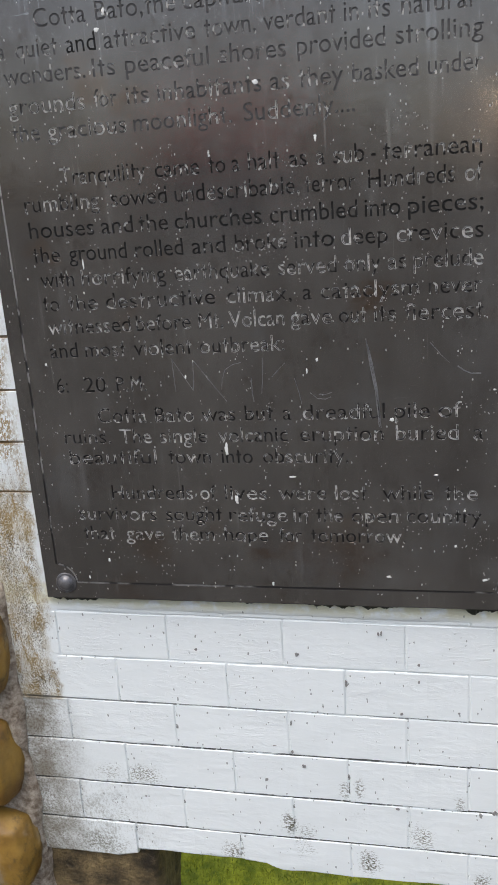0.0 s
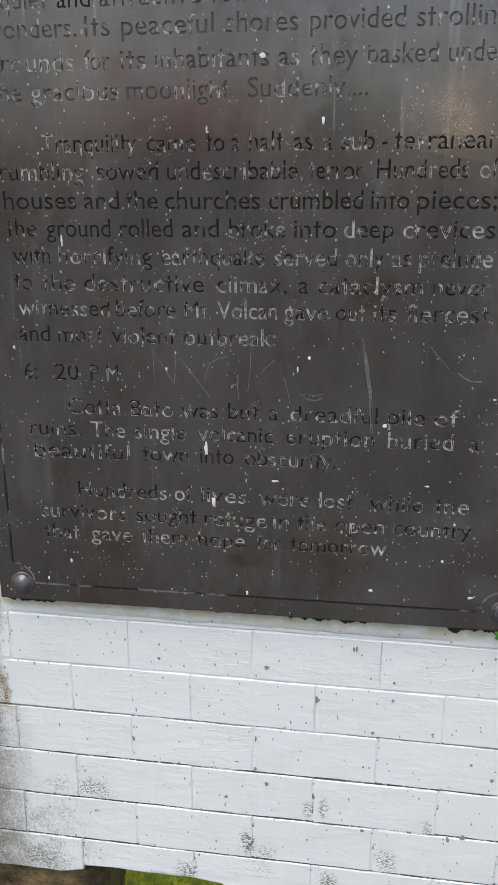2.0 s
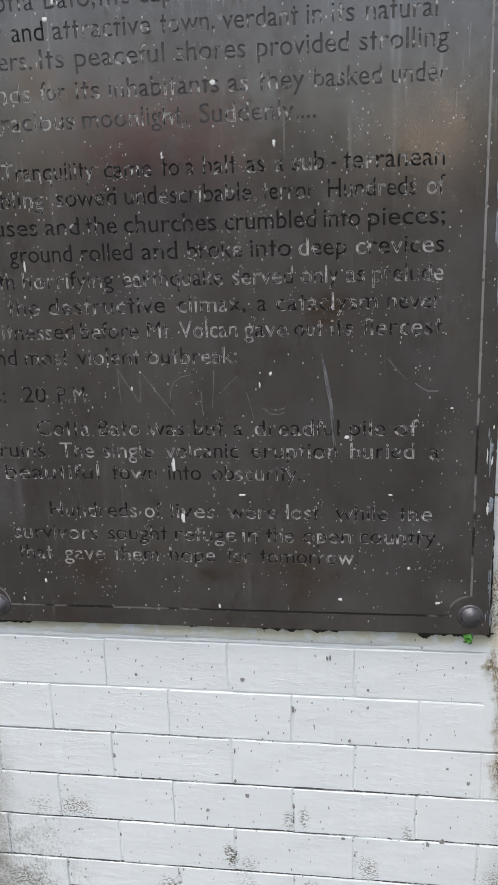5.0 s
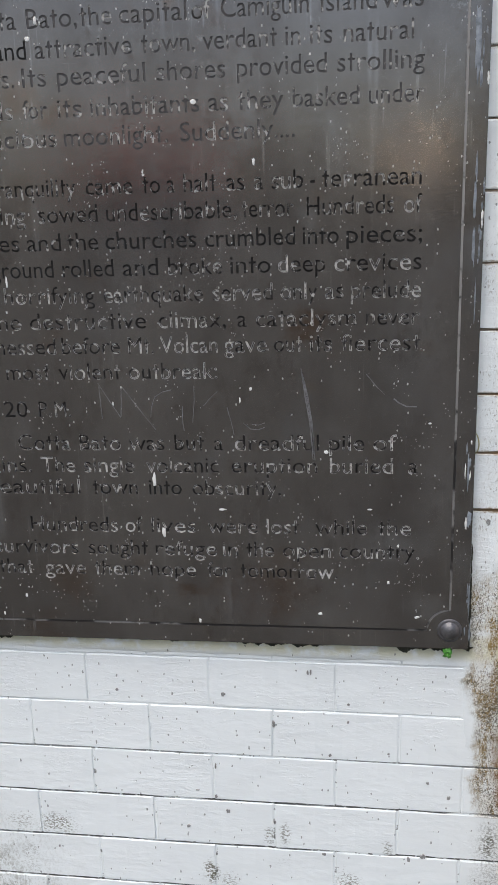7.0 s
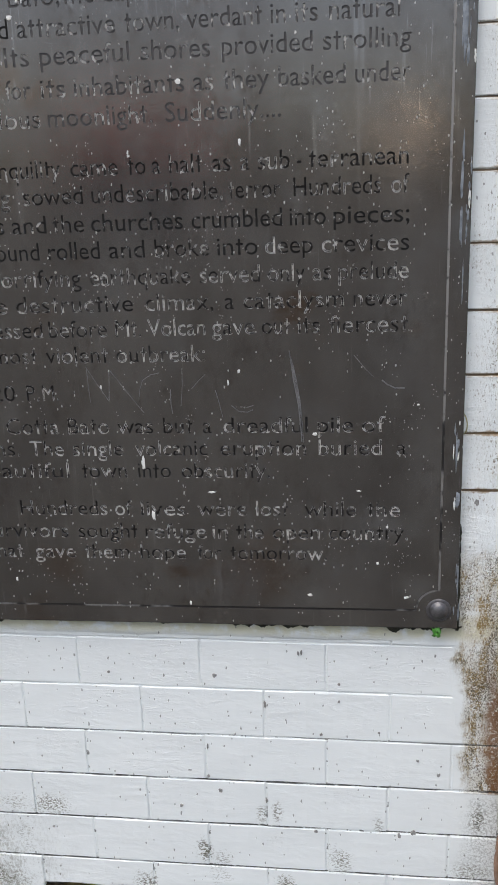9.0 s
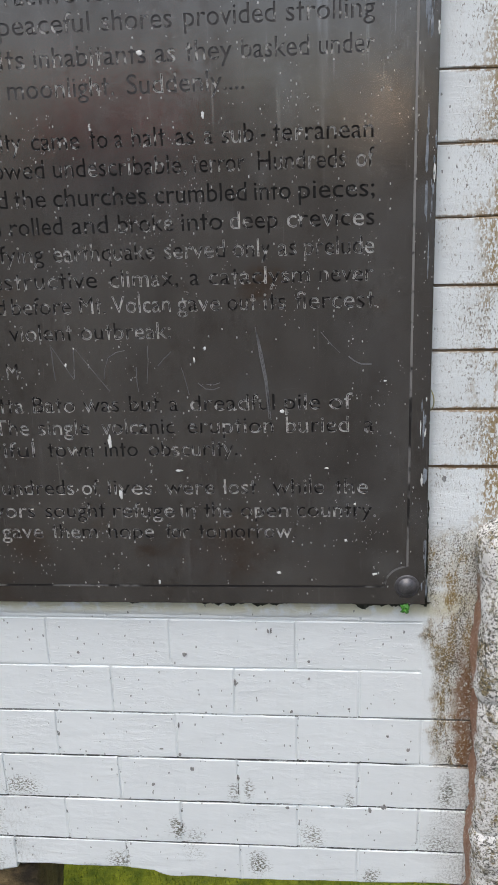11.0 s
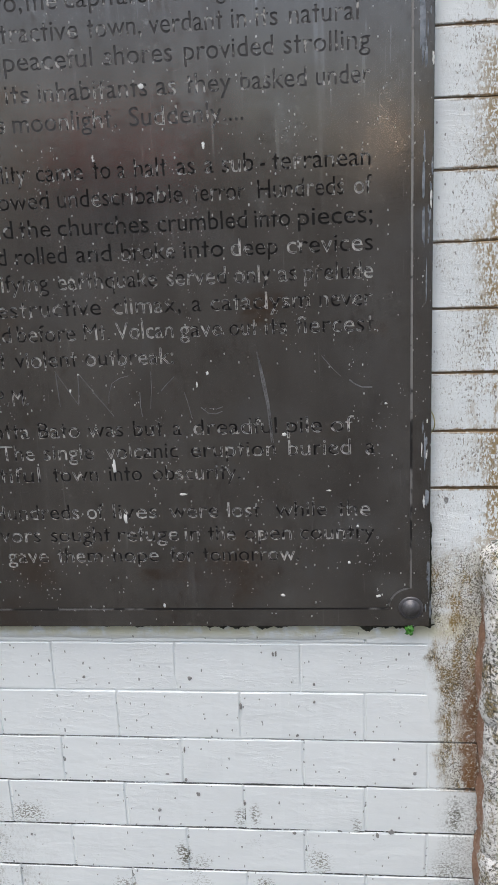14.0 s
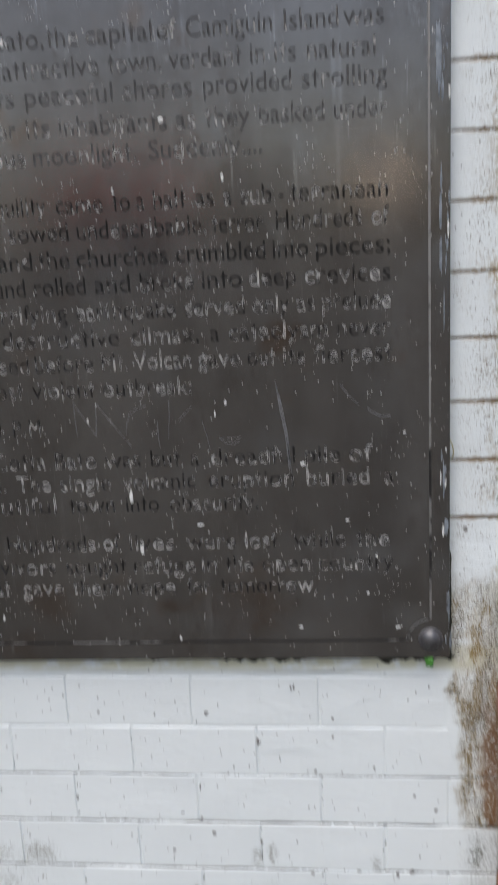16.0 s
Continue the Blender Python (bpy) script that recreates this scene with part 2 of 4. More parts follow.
def bronze(name):
    """Weathered dark bronze: blotches, drip marks, scratches and flecks of white paint."""
    n = Nodes(name)
    tone = n.mix(n.step(n.noise(6, 6, 0.70, n.stretch(1, 1, 0.6, (3, 0, 2))), 0.3, 0.7), (0.129, 0.121, 0.117), (0.199, 0.191, 0.187))
    tone = n.mix(n.mul(n.step(n.noise(9, 3, vec=n.stretch(1, 1, 1, (4, 0, 1))), 0.60, 0.74), 0.4), tone, (0.165, 0.110, 0.072))
    for a, b, r, share in ((0.16, 0.525, 0.045, 0.75), (0.10, 0.125, 0.085, 0.6), (-0.21, 0.13, 0.05, 0.5), (-0.02, 0.13, 0.03, 0.6), (-0.255, 0.06, 0.05, 0.4)):
        dx, dz = n.sum("SUBTRACT", n.x, a), n.sum("SUBTRACT", n.z, b)
        away = n.sum("SQRT", n.sum("ADD", n.mul(dx, dx), n.mul(dz, dz, 1.6)))
        stain = n.mul(n.step(n.sum("ADD", away, n.mul(n.sum("SUBTRACT", n.noise(26, 6, 0.8, n.stretch(0.7, 1, 1.3)), 0.5), 0.16)), r, r * 0.2), n.step(n.noise(150, 3, 0.7), 0.25, 0.55), share)
        tone = n.mix(stain, tone, (0.105, 0.066, 0.042))
    drip = n.step(n.noise(34, 4, 0.6, n.stretch(1, 1, 0.06)), 0.60, 0.74)
    drip = n.mul(drip, n.step(n.noise(5, 2), 0.42, 0.6))
    tone = n.mix(n.mul(drip, 0.55), tone, (0.36, 0.36, 0.375))
    # bluish cast of the reflected sky, put into the tone as loose patches
    haze = n.mul(n.step(n.noise(7, 4, vec=n.stretch(1, 1, 0.7, (1.4, 0, 6.1))), 0.56, 0.75), 0.4)
    tone = n.mix(haze, tone, (0.26, 0.275, 0.30))
    # pale scuffs, plus broad right-side patches whose reflected brightness is painted in
    for a, b, w, h, share in ((0.28, 0.205, 0.07, 0.035, 0.34), (0.335, 0.105, 0.035, 0.030, 0.34), (0.30, 0.49, 0.06, 0.16, 0.22), (0.345, 0.30, 0.03, 0.10, 0.20),
                              (0.19, 0.09, 0.03, 0.018, 0.30), (-0.26, 0.375, 0.020, 0.030, 0.25), (-0.33, 0.26, 0.03, 0.09, 0.18), (0.165, 0.66, 0.010, 0.030, 0.45)):
        du, dv = n.mul(n.sum("SUBTRACT", n.x, a), 1 / w), n.mul(n.sum("SUBTRACT", n.z, b), 1 / h)
        away = n.sum("ADD", n.sum("SQRT", n.sum("ADD", n.mul(du, du), n.mul(dv, dv))), n.mul(n.sum("SUBTRACT", n.noise(40, 5, 0.75), 0.5), 2.0))
        tone = n.mix(n.mul(n.step(away, 1.2, 0.1), share), tone, (0.33, 0.335, 0.345))
    # scratches and long pale runs
    scratch = n.step(n.noise(210, 2, 0.5, n.stretch(1, 1, 0.035, (0, 0, 3))), 0.66, 0.72)
    scratch = n.mul(scratch, n.step(n.noise(11, 2, vec=n.stretch(1, 1, 1, (6, 0, 6))), 0.48, 0.62))
    tone = n.mix(n.mul(scratch, 0.6), tone, (0.34, 0.34, 0.34))
    # pale crusts and flecks of paint
    fine = n.noise(300, 3, 0.7)
    crowd = n.noise(6, 2, vec=n.stretch(1, 1, 1, (9, 0, 2)))
    d, own = n.cells(60, n.stretch(1.0, 1.0, 0.55))
    fleck = n.mul(n.step(n.sum("ADD", d, n.mul(fine, 0.34)), 0.25, 0.21), n.step(n.sum("ADD", own, n.mul(crowd, 0.25)), 0.985, 0.99))
    d2, own2 = n.cells(150, n.stretch(1.0, 1.0, 0.6, (2, 0, 5)))
    fleck2 = n.mul(n.step(n.sum("ADD", d2, n.mul(fine, 0.3)), 0.33, 0.27), n.step(n.sum("ADD", own2, n.mul(crowd, 0.5)), 1.02, 1.04))
    d3, own3 = n.cells(19, n.stretch(1.0, 1.0, 0.4, (7, 0, 1)))
    fleck3 = n.mul(n.step(n.sum("ADD", d3, n.mul(fine, 0.12)), 0.10, 0.08), n.step(own3, 0.88, 0.89))
    fleck = n.sum("MAXIMUM", n.sum("MAXIMUM", fleck, fleck3), n.mul(fleck2, 0.7))
    crust = n.mul(n.step(n.noise(130, 4, 0.7), 0.57, 0.66), n.step(n.noise(13, 3, vec=n.stretch(1, 1, 1, (3, 0, 8))), 0.56, 0.68), 0.35)
    # dust-fine crumbs of paint, thicker in places, and slanting scuffs
    d4, own4 = n.cells(390, n.stretch(1.2, 1.0, 0.7, (1, 0, 3), 30))
    crumb = n.mul(n.step(d4, 0.34, 0.22), n.step(n.sum("ADD", own4, n.mul(n.noise(14, 4, 0.7, n.stretch(1, 1, 1, (5, 0, 7))), 1.3)), 1.66, 1.72))
    fleck = n.sum("MAXIMUM", fleck, n.mul(crumb, 0.6))
    for turn, shift, share in ((28, 2, 0.55), (-41, 5, 0.45), (74, 8, 0.4)):
        line = n.step(n.noise(330, 2, 0.5, n.stretch(1, 1, 0.03, (shift, 0, shift), turn)), 0.68, 0.73)
        scuff = n.mul(line, n.step(n.noise(13, 3, vec=n.stretch(1, 1, 1, (shift, 0, 1))), 0.52, 0.64), share)
        tone = n.mix(scuff, tone, (0.37, 0.37, 0.38))
    dirt = n.mul(n.step(n.noise(80, 5, 0.8, n.stretch(1, 1, 0.5, (3, 0, 3))), 0.50, 0.66), n.step(n.noise(8, 3, vec=n.stretch(1, 1, 1, (7, 0, 4))), 0.40, 0.62), 0.55)
    tone = n.mix(dirt, tone, (0.085, 0.070, 0.062))
    # hair-fine nicks in every direction
    nick = n.mul(n.step(n.noise(240, 2, 0.5, n.stretch(0.12, 1, 1, (4, 0, 0)), 1.2), 0.70, 0.75), n.step(n.noise(15, 2, vec=n.stretch(1, 1, 1, (2, 0, 9))), 0.5, 0.62), 0.5)
    tone = n.mix(nick, tone, (0.36, 0.36, 0.37))
    grain = n.mul(n.step(n.noise(420, 3, 0.8), 0.60, 0.70), n.step(n.noise(17, 3), 0.36, 0.60), 0.42)
    tone = n.mix(grain, tone, (0.42, 0.41, 0.40))
    tone = n.mix(crust, tone, (0.45, 0.45, 0.44))
    tone = n.mix(n.mul(fleck, 0.85), tone, (0.58, 0.58, 0.57))
    rough = n.step(n.noise(14, 5, 0.7), 0.25, 0.75, 0.09, 0.21)
    rough = n.sum("ADD", rough, n.mul(fleck, 0.25))
    n.bump(n.sum("ADD", n.noise(55, 5, 0.7), n.mul(n.noise(420, 3), 0.10)), 0.0006, 0.30)
    return n.done(tone, rough, n.step(fleck, 0, 1, 0.78, 0.0))


def letter_fill(name, dark, white):
    """Old filling of the engraved letters, with remains of white paint."""
    n = Nodes(name)
    bits = n.sum("ADD", n.mul(n.noise(120, 3, 0.65), 0.6), n.mul(n.noise(30, 3, 0.6), 0.4))
    bits = n.step(bits, 0.60 - 0.2 * white, 0.67 - 0.2 * white)
    tone = n.mix(n.noise(40), dark, tuple(c * 2.2 for c in dark))
    tone = n.mix(n.mul(bits, 0.8), tone, (0.55, 0.54, 0.525))
    n.bump(n.noise(300), 0.0006, 0.6)
    return n.done(tone, 0.7, 0.0, 0.15)


def groove_fill(name):
    n = Nodes(name)
    worn = n.mul(n.step(n.sum("ADD", n.noise(9, 4, 0.7, n.stretch(1, 1, 0.8, (1, 0, 9))), n.mul(n.sum("SUBTRACT", n.z, 0.35), 0.30)), 0.44, 0.50), n.step(n.noise(60, 2), 0.30, 0.42))
    tone = n.mix(n.mul(worn, n.step(n.z, 0.05, 0.75, 0.7, 1.0)), (0.012, 0.011, 0.011), (0.23, 0.225, 0.22))
    return n.done(tone, 0.5)


def plain(name, dark, light, scale, rough, bump=0.001, metal=0.0, fine=120):
    n = Nodes(name)
    tone = n.mix(n.step(n.noise(scale, 6, 0.65), 0.3, 0.7), dark, light)
    tone = n.mix(n.mul(n.step(n.noise(fine, 3), 0.5, 0.7), 0.35), tone, tuple(c * 0.5 for c in dark))
    n.bump(n.sum("ADD", n.noise(scale * 4, 5, 0.7), n.mul(n.noise(fine, 3), 0.4)), bump, 0.8)
    return n.done(tone, rough, metal)


def lichen_stone(name):
    """Rough grey masonry crusted with white and dark lichen, rust-stained along its inner side."""
    n = Nodes(name)
    d, own = n.cells(42)
    tone = n.mix(n.step(n.noise(75, 5, 0.8), 0.40, 0.50), (0.34, 0.32, 0.26), (0.76, 0.755, 0.735))
    crust = n.mul(n.sum("SUBTRACT", n.noise(9, 3), 0.5), 0.30)
    tone = n.mix(n.mul(n.step(n.noise(26, 4, 0.7), 0.52, 0.60), n.step(n.noise(200, 3, 0.7), 0.40, 0.48), 0.85), tone, (0.20, 0.14, 0.035))
    tone = n.mix(n.mul(n.step(n.sum("ADD", n.noise(230, 4, 0.8), crust), 0.52, 0.56), 0.93), tone, (0.055, 0.052, 0.040))
    tone = n.mix(n.mul(n.step(own, 0.86, 0.88), n.step(d, 0.38, 0.30)), tone, (0.70, 0.70, 0.68))
    edge = n.sum("ADD", n.x, n.mul(n.sum("SUBTRACT", n.noise(22, 4), 0.5), 0.03))
    deep = n.sum("ADD", n.y, n.mul(n.sum("SUBTRACT", n.noise(30, 4), 0.5), 0.03))
    rust = n.mul(n.step(deep, -0.050, -0.036), n.step(edge, 0.50, 0.488), n.step(n.z, 0.12, 0.04))
    red = n.mix(n.noise(90, 4), (0.19, 0.085, 0.045), (0.40, 0.24, 0.16))
    red = n.mix(n.mul(n.step(n.noise(210, 2), 0.62, 0.68), 0.8), red, (0.62, 0.56, 0.48))
    tone = n.mix(n.mul(rust, 0.95), tone, red)
    n.bump(n.sum("ADD", n.noise(70, 5, 0.75), n.mul(d, -0.6)), 0.006, 0.9)
    return n.done(tone, 0.85)


def ochre_stone(name):
    n = Nodes(name)
    tone = n.mix(n.step(n.noise(11, 5), 0.3, 0.7), (0.15, 0.075, 0.012), (0.31, 0.185, 0.036))
    tone = n.mix(n.mul(n.step(n.noise(17, 4, vec=n.stretch(1, 1, 0.5, (0, 3, 0))), 0.56, 0.7), 0.6), tone, (0.33, 0.29, 0.22))
    tone = n.mix(n.mul(n.step(n.noise(38, 5, 0.75, n.stretch(1, 1, 0.6)), 0.52, 0.66), 0.7), tone, (0.085, 0.055, 0.02))
    tone = n.mix(n.mul(n.step(n.noise(9, 5, 0.7, n.stretch(1, 1, 1, (4, 0, 4))), 0.58, 0.66), n.step(n.z, -0.42, -0.52), 0.8), tone, (0.55, 0.53, 0.48))
    n.bump(n.noise(60, 5, 0.7), 0.003, 0.7)
    return n.done(tone, 0.5)


def lawn(name):
    """Trodden earth in front of the wall, giving way to grass behind it."""
    n = Nodes(name)
    soil = n.mix(n.step(n.noise(1.5, 6, 0.65), 0.3, 0.7), (0.060, 0.055, 0.042), (0.115, 0.105, 0.075))
    soil = n.mix(n.mul(n.step(n.noise(90, 3), 0.5, 0.7), 0.4), soil, (0.035, 0.03, 0.022))
    green = n.mix(n.step(n.noise(26, 6, 0.65), 0.3, 0.7), (0.17, 0.22, 0.012), (0.52, 0.53, 0.035))
    green = n.mix(n.mul(n.step(n.noise(3, 4), 0.5, 0.7), 0.35), green, (0.22, 0.20, 0.06))
    edge = n.sum("ADD", n.y, n.mul(n.sum("SUBTRACT", n.noise(3, 5), 0.5), 0.5))
    n.bump(n.noise(70, 5, 0.7), 0.008, 0.8)
    return n.done(n.mix(n.step(edge, 0.0, 0.10), soil, green), 0.85)


PAINT = white_paint("white_masonry_paint")
JOINT = white_paint("painted_mortar", True)
BRONZE = bronze("weathered_bronze")
BLACK = letter_fill("black_letter_filling", (0.009, 0.009, 0.009), 0.02)
DULL = letter_fill("dull_letter_filling", (0.0035, 0.0032, 0.003), 0.16)
RUB = letter_fill("rubbed_letter_filling", (0.012, 0.011, 0.011), 0.42)
FAINT = letter_fill("faint_letter_filling", (0.046, 0.045, 0.046), 0.30)
RIM = letter_fill("worn_letter_rim", (0.014, 0.013, 0.013), 0.58)
WHITE = letter_fill("white_letter_filling", (0.030, 0.029, 0.028), 0.88)
GROOVE = groove_fill("groove_filling")
RIVET = plain("bronze_rivet", (0.08, 0.078, 0.082), (0.17, 0.168, 0.178), 60, 0.34, 0.0004, 0.5, 400)
GRIME = plain("black_grime", (0.008, 0.009, 0.006), (0.030, 0.032, 0.018), 90, 0.9, 0.002)
FLECK = plain("white_paint_fleck", (0.62, 0.62, 0.60), (0.80, 0.80, 0.79), 120, 0.6, 0.0005)
SMEAR = plain("pale_blue_smear", (0.12, 0.135, 0.155), (0.27, 0.30, 0.34), 90, 0.45, 0.0006, 0.0, 200)
SCRATCH = plain("scratched_bronze", (0.13, 0.13, 0.138), (0.22, 0.22, 0.232), 80, 0.4, 0.0003, 0.3, 300)
BARE = plain("bare_grey_cement", (0.14, 0.14, 0.14), (0.36, 0.36, 0.355), 120, 0.9, 0.001)
# glow of the added lamp, mirrored as a warm spot in the plaque
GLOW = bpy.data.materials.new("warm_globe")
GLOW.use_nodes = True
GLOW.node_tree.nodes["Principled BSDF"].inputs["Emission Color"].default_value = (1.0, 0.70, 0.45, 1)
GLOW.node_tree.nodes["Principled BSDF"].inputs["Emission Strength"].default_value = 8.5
LEAF = plain("weed_leaf", (0.03, 0.14, 0.015), (0.07, 0.27, 0.03), 60, 0.5, 0.0005)
STONE = ochre_stone("ochre_stone")
MORTAR = plain("pink_grey_mortar", (0.17, 0.125, 0.085), (0.54, 0.47, 0.39), 70, 0.9, 0.005, 0.0, 260)
LICHEN = lichen_stone("lichen_masonry")
ROCK = plain("brown_rock", (0.022, 0.016, 0.008), (0.25, 0.18, 0.085), 13, 0.8, 0.014)
GRASS = plain("grass", (0.15, 0.21, 0.012), (0.56, 0.56, 0.045), 22, 0.7, 0.003)
LAWN = lawn("earth_and_lawn")


# ---- building helpers ----
def mesh_of(name, bm, material):
    data = bpy.data.meshes.new(name)
    bm.normal_update()
    bm.to_mesh(data)
    bm.free()
    for m in material if isinstance(material, tuple) else (material,):
        data.materials.append(m)
    return data


def part(name, bm, material, parent=None, label="", smooth=False):
    """One mesh object, under parent where one is given."""
    ob = new(name, mesh_of(name, bm, material))
    if smooth:
        ob.data.shade_smooth()
    ob.parent = parent
    return tagged(ob, label)


def thing(name, label, category, kind="", group="", at=(0, 0, 0)):
    ob = new(name)
    ob.empty_display_size = 0.05
    ob.location = at
    return tagged(ob, label, category, group, kind)


def wave(x, y, z, scale, seed=0.0):
    return noise.fractal(Vector((x * scale + seed, y * scale, z * scale)), 1.0, 2.0, 4)


def slab(bm, x0, x1, z0, z1, front, back, nx, nz, shift):
    """A block whose front is a grid moved by shift(x, z) -> (dx, dy, dz); its back is flat."""
    grid = []
    for j in range(nz + 1):
        row = []
        for i in range(nx + 1):
            x, z = x0 + (x1 - x0) * i / nx, z0 + (z1 - z0) * j / nz
            dx, dy, dz = shift(x, z, i, j)
            row.append(bm.verts.new((x + dx, front + dy, z + dz)))
        grid.append(row)
    rim = grid[0] + [r[-1] for r in grid[1:]] + grid[-1][-2::-1] + [r[0] for r in grid[-2:0:-1]]
    for j in range(nz):
        for i in range(nx):
            bm.faces.new((grid[j][i], grid[j][i + 1], grid[j + 1][i + 1], grid[j + 1][i]))
    tail = [bm.verts.new((v.co.x, back, v.co.z)) for v in rim]
    for a in range(len(rim)):
        b = (a + 1) % len(rim)
        bm.faces.new((rim[b], rim[a], tail[a], tail[b]))
    bm.faces.new(tail[::-1])
    return bm


def lump(bm, centre, half, seed, rough=0.18, level=4, square=1.0):
    """A rounded, uneven stone."""
    made = bmesh.ops.create_icosphere(bm, subdivisions=level, radius=1.0)["verts"]
    for v in made:
        d = v.co.normalized()
        k = max(abs(d.x), abs(d.y), abs(d.z))
        p = d * (1 - square + square / k) * 0.93 if square < 1 else d
        r = 1 + rough * wave(d.x, d.y, d.z, 1.2, seed) + rough * 0.3 * wave(d.x, d.y, d.z, 5, seed + 9)
        v.co = Vector((centre[i] + half[i] * p[i] * r for i in range(3)))
    return bm


# ---- ground ----
GROUND = -0.85
bm = bmesh.new()
bmesh.ops.create_grid(bm, x_segments=2, y_segments=2, size=300)
bmesh.ops.translate(bm, verts=bm.verts, vec=(0, 0, GROUND))
tagged(part("ground", bm, LAWN), "trodden earth before the wall, green lawn behind it", "ground", kind="structure")

# ---- brick wall ----
MODULE, COURSE, GAP = 0.2, 0.0872, 0.0030


def foot_line(x):
    """The broken lower edge of the wall."""
    def rise(a, b):
        u = min(max((x - a) / (b - a), 0.0), 1.0)
        return u * u * (3 - 2 * u)

    return -0.516 + 0.019 * rise(-0.338, -0.308) - 0.015 * rise(-0.068, -0.030) + 0.007 * rise(0.15, 0.48) + 0.0022 * wave(x, 0, 0, 14) + 0.0012 * wave(x, 0, 3, 45)


wall = thing("wall_brick", "white painted brick wall, stained and chipped at its ends", "wall", "structure")
bm = bmesh.new()
slab(bm, -0.62, 0.64, -0.485, 1.31, 0.0020, 0.12, 70, 1, lambda x, z, i, j: (0, 0, foot_line(x) + 0.003 - z if j == 0 else 0))
part("mortar", bm, JOINT, wall)


def brick(x0, x1, z0, z1, seed, last=False):
    nx, nz = max(2, round((x1 - x0) / 0.022)), 5
    lean = [random.uniform(-0.0012, 0.0012) for _ in range(4)]
    proud = random.uniform(-0.0007, 0.0005)

    def shift(x, z, i, j):
        edge = (i in (0, nx)) + (j in (0, nz))
        inset = 0.0011 if edge else 0
        u, v = (x - x0) / (x1 - x0), (z - z0) / (z1 - z0)
        dx = (0.0016 * wave(x, z, seed, 40) if i in (0, nx) else 0) + (lean[0] if i == 0 else lean[1] if i == nx else 0)
        dz = (0.0022 * wave(x, z, seed, 17, 4) if j in (0, nz) else 0) + (lean[2] if j == 0 else lean[3] if j == nz else 0) * (0.5 - u)
        dy = proud + inset + 0.0010 * wave(x, z, 0, 22, 2)
        if last and j == 0:
            dz, dy = foot_line(x) - z + 0.004 * wave(x, 0, seed, 40), dy + 0.004
        if j == 1:
            dz -= (z1 - z0) / nz * 0.925
        if j == nz - 1:
            dz += (z1 - z0) / nz * 0.925
        if last and j == 1:
            dz += 0.004 + max(0.0, foot_line(x) - z0)
        if i == 1:
            dx -= (x1 - x0) / nx * 0.94
        if i == nx - 1:
            dx += (x1 - x0) / nx * 0.94
        return dx, dy, dz

    bm = bmesh.new()
    slab(bm, x0, x1, z0, z1, 0.0, 0.02, nx, nz, shift)
    part("brick", bm, PAINT, wall)


def course(z0, z1, start, left, right, last=False, gap=GAP):
    """One row of bricks whose upright joints lie at start plus whole bricks."""
    x = start + MODULE * math.floor((left - start) / MODULE)
    while x < right - 0.01:
        a, b = max(x, left), min(x + MODULE, right)
        if b - a > 0.03:
            brick(a + gap / 2, b - gap / 2, z0 + gap / 2, z1 - gap / 2, random.uniform(0, 50), last)
        x += MODULE


for k in range(6):
    course(-(k + 1) * COURSE, -k * COURSE, 0.0 if k % 2 == 0 else 0.1, -0.508, 0.479, k == 5, 0.0030 if k < 2 else 0.0038)
for k in range(15):
    z = k * COURSE
    course(z, z + COURSE, 0.0 if k % 2 else 0.1, -0.30, 0.30)
    for a, b in ((0.30, 0.505), (0.505, 0.62)):
        brick(a + GAP / 2, b - GAP / 2, PIER_JOINTS[k] + GAP / 2, PIER_JOINTS[k + 1] - GAP / 2, k * 1.7)
    if k:
        course(z - 0.48 * COURSE, z + 0.52 * COURSE, 0.0 if k % 2 else 0.1, -0.60, -0.30)
brick(-0.60, -0.30, 0.003, 0.52 * COURSE - 0.003, 3.3)


def patch(x0, x1, z0, z1, seed, label, nx=10, nz=40, ragged=0.004):
    """A skim of render smeared over the bricks."""
    def shift(x, z, i, j):
        u, v = i / nx, j / nz
        fade = min(1, 5 * min(u, 1 - u), 7 * min(v, 1 - v))
        return (ragged * wave(x, z, seed, 24), 0.0034 - 0.0056 * fade + 0.0012 * wave(x, z, seed, 45), ragged * wave(x, z, seed, 20, 5))

    bm = bmesh.new()
    slab(bm, x0, x1, z0, z1, -0.0002, 0.008, nx, nz, shift)
    part("render_skim", bm, PAINT, wall, label, True)


patch(0.384, 0.500, -0.174, 0.252, 1.0, "skim of render stained brown and ochre")
patch(-0.405, 0.412, 0.0030, 0.058, 4.0, "smooth band of yellowed white paint under the plaque", 160, 8, 0.0012)
patch(-0.510, -0.393, -0.174, 0.20, 8.0, "skim of render stained brown and ochre")

# ---- plaque ----
FACE = -0.02
plaque = thing("plaque", "dark weathered bronze plaque with engraved text on white bricks", "plaque", at=(0, FACE, 0))
plaque.rotation_euler = (0, radians(-0.42), 0)
X0, X1, Z0, Z1 = -0.399, 0.396, 0.039, 1.22


def upright(data):
    """From the writing plane to the wall: letters stand in x and z, their depth in y."""
    data.transform(Matrix(((1, 0, 0, 0), (0, 0, 1, 0), (0, 1, 0, 0), (0, 0, 0, 1))))
    data.flip_normals()


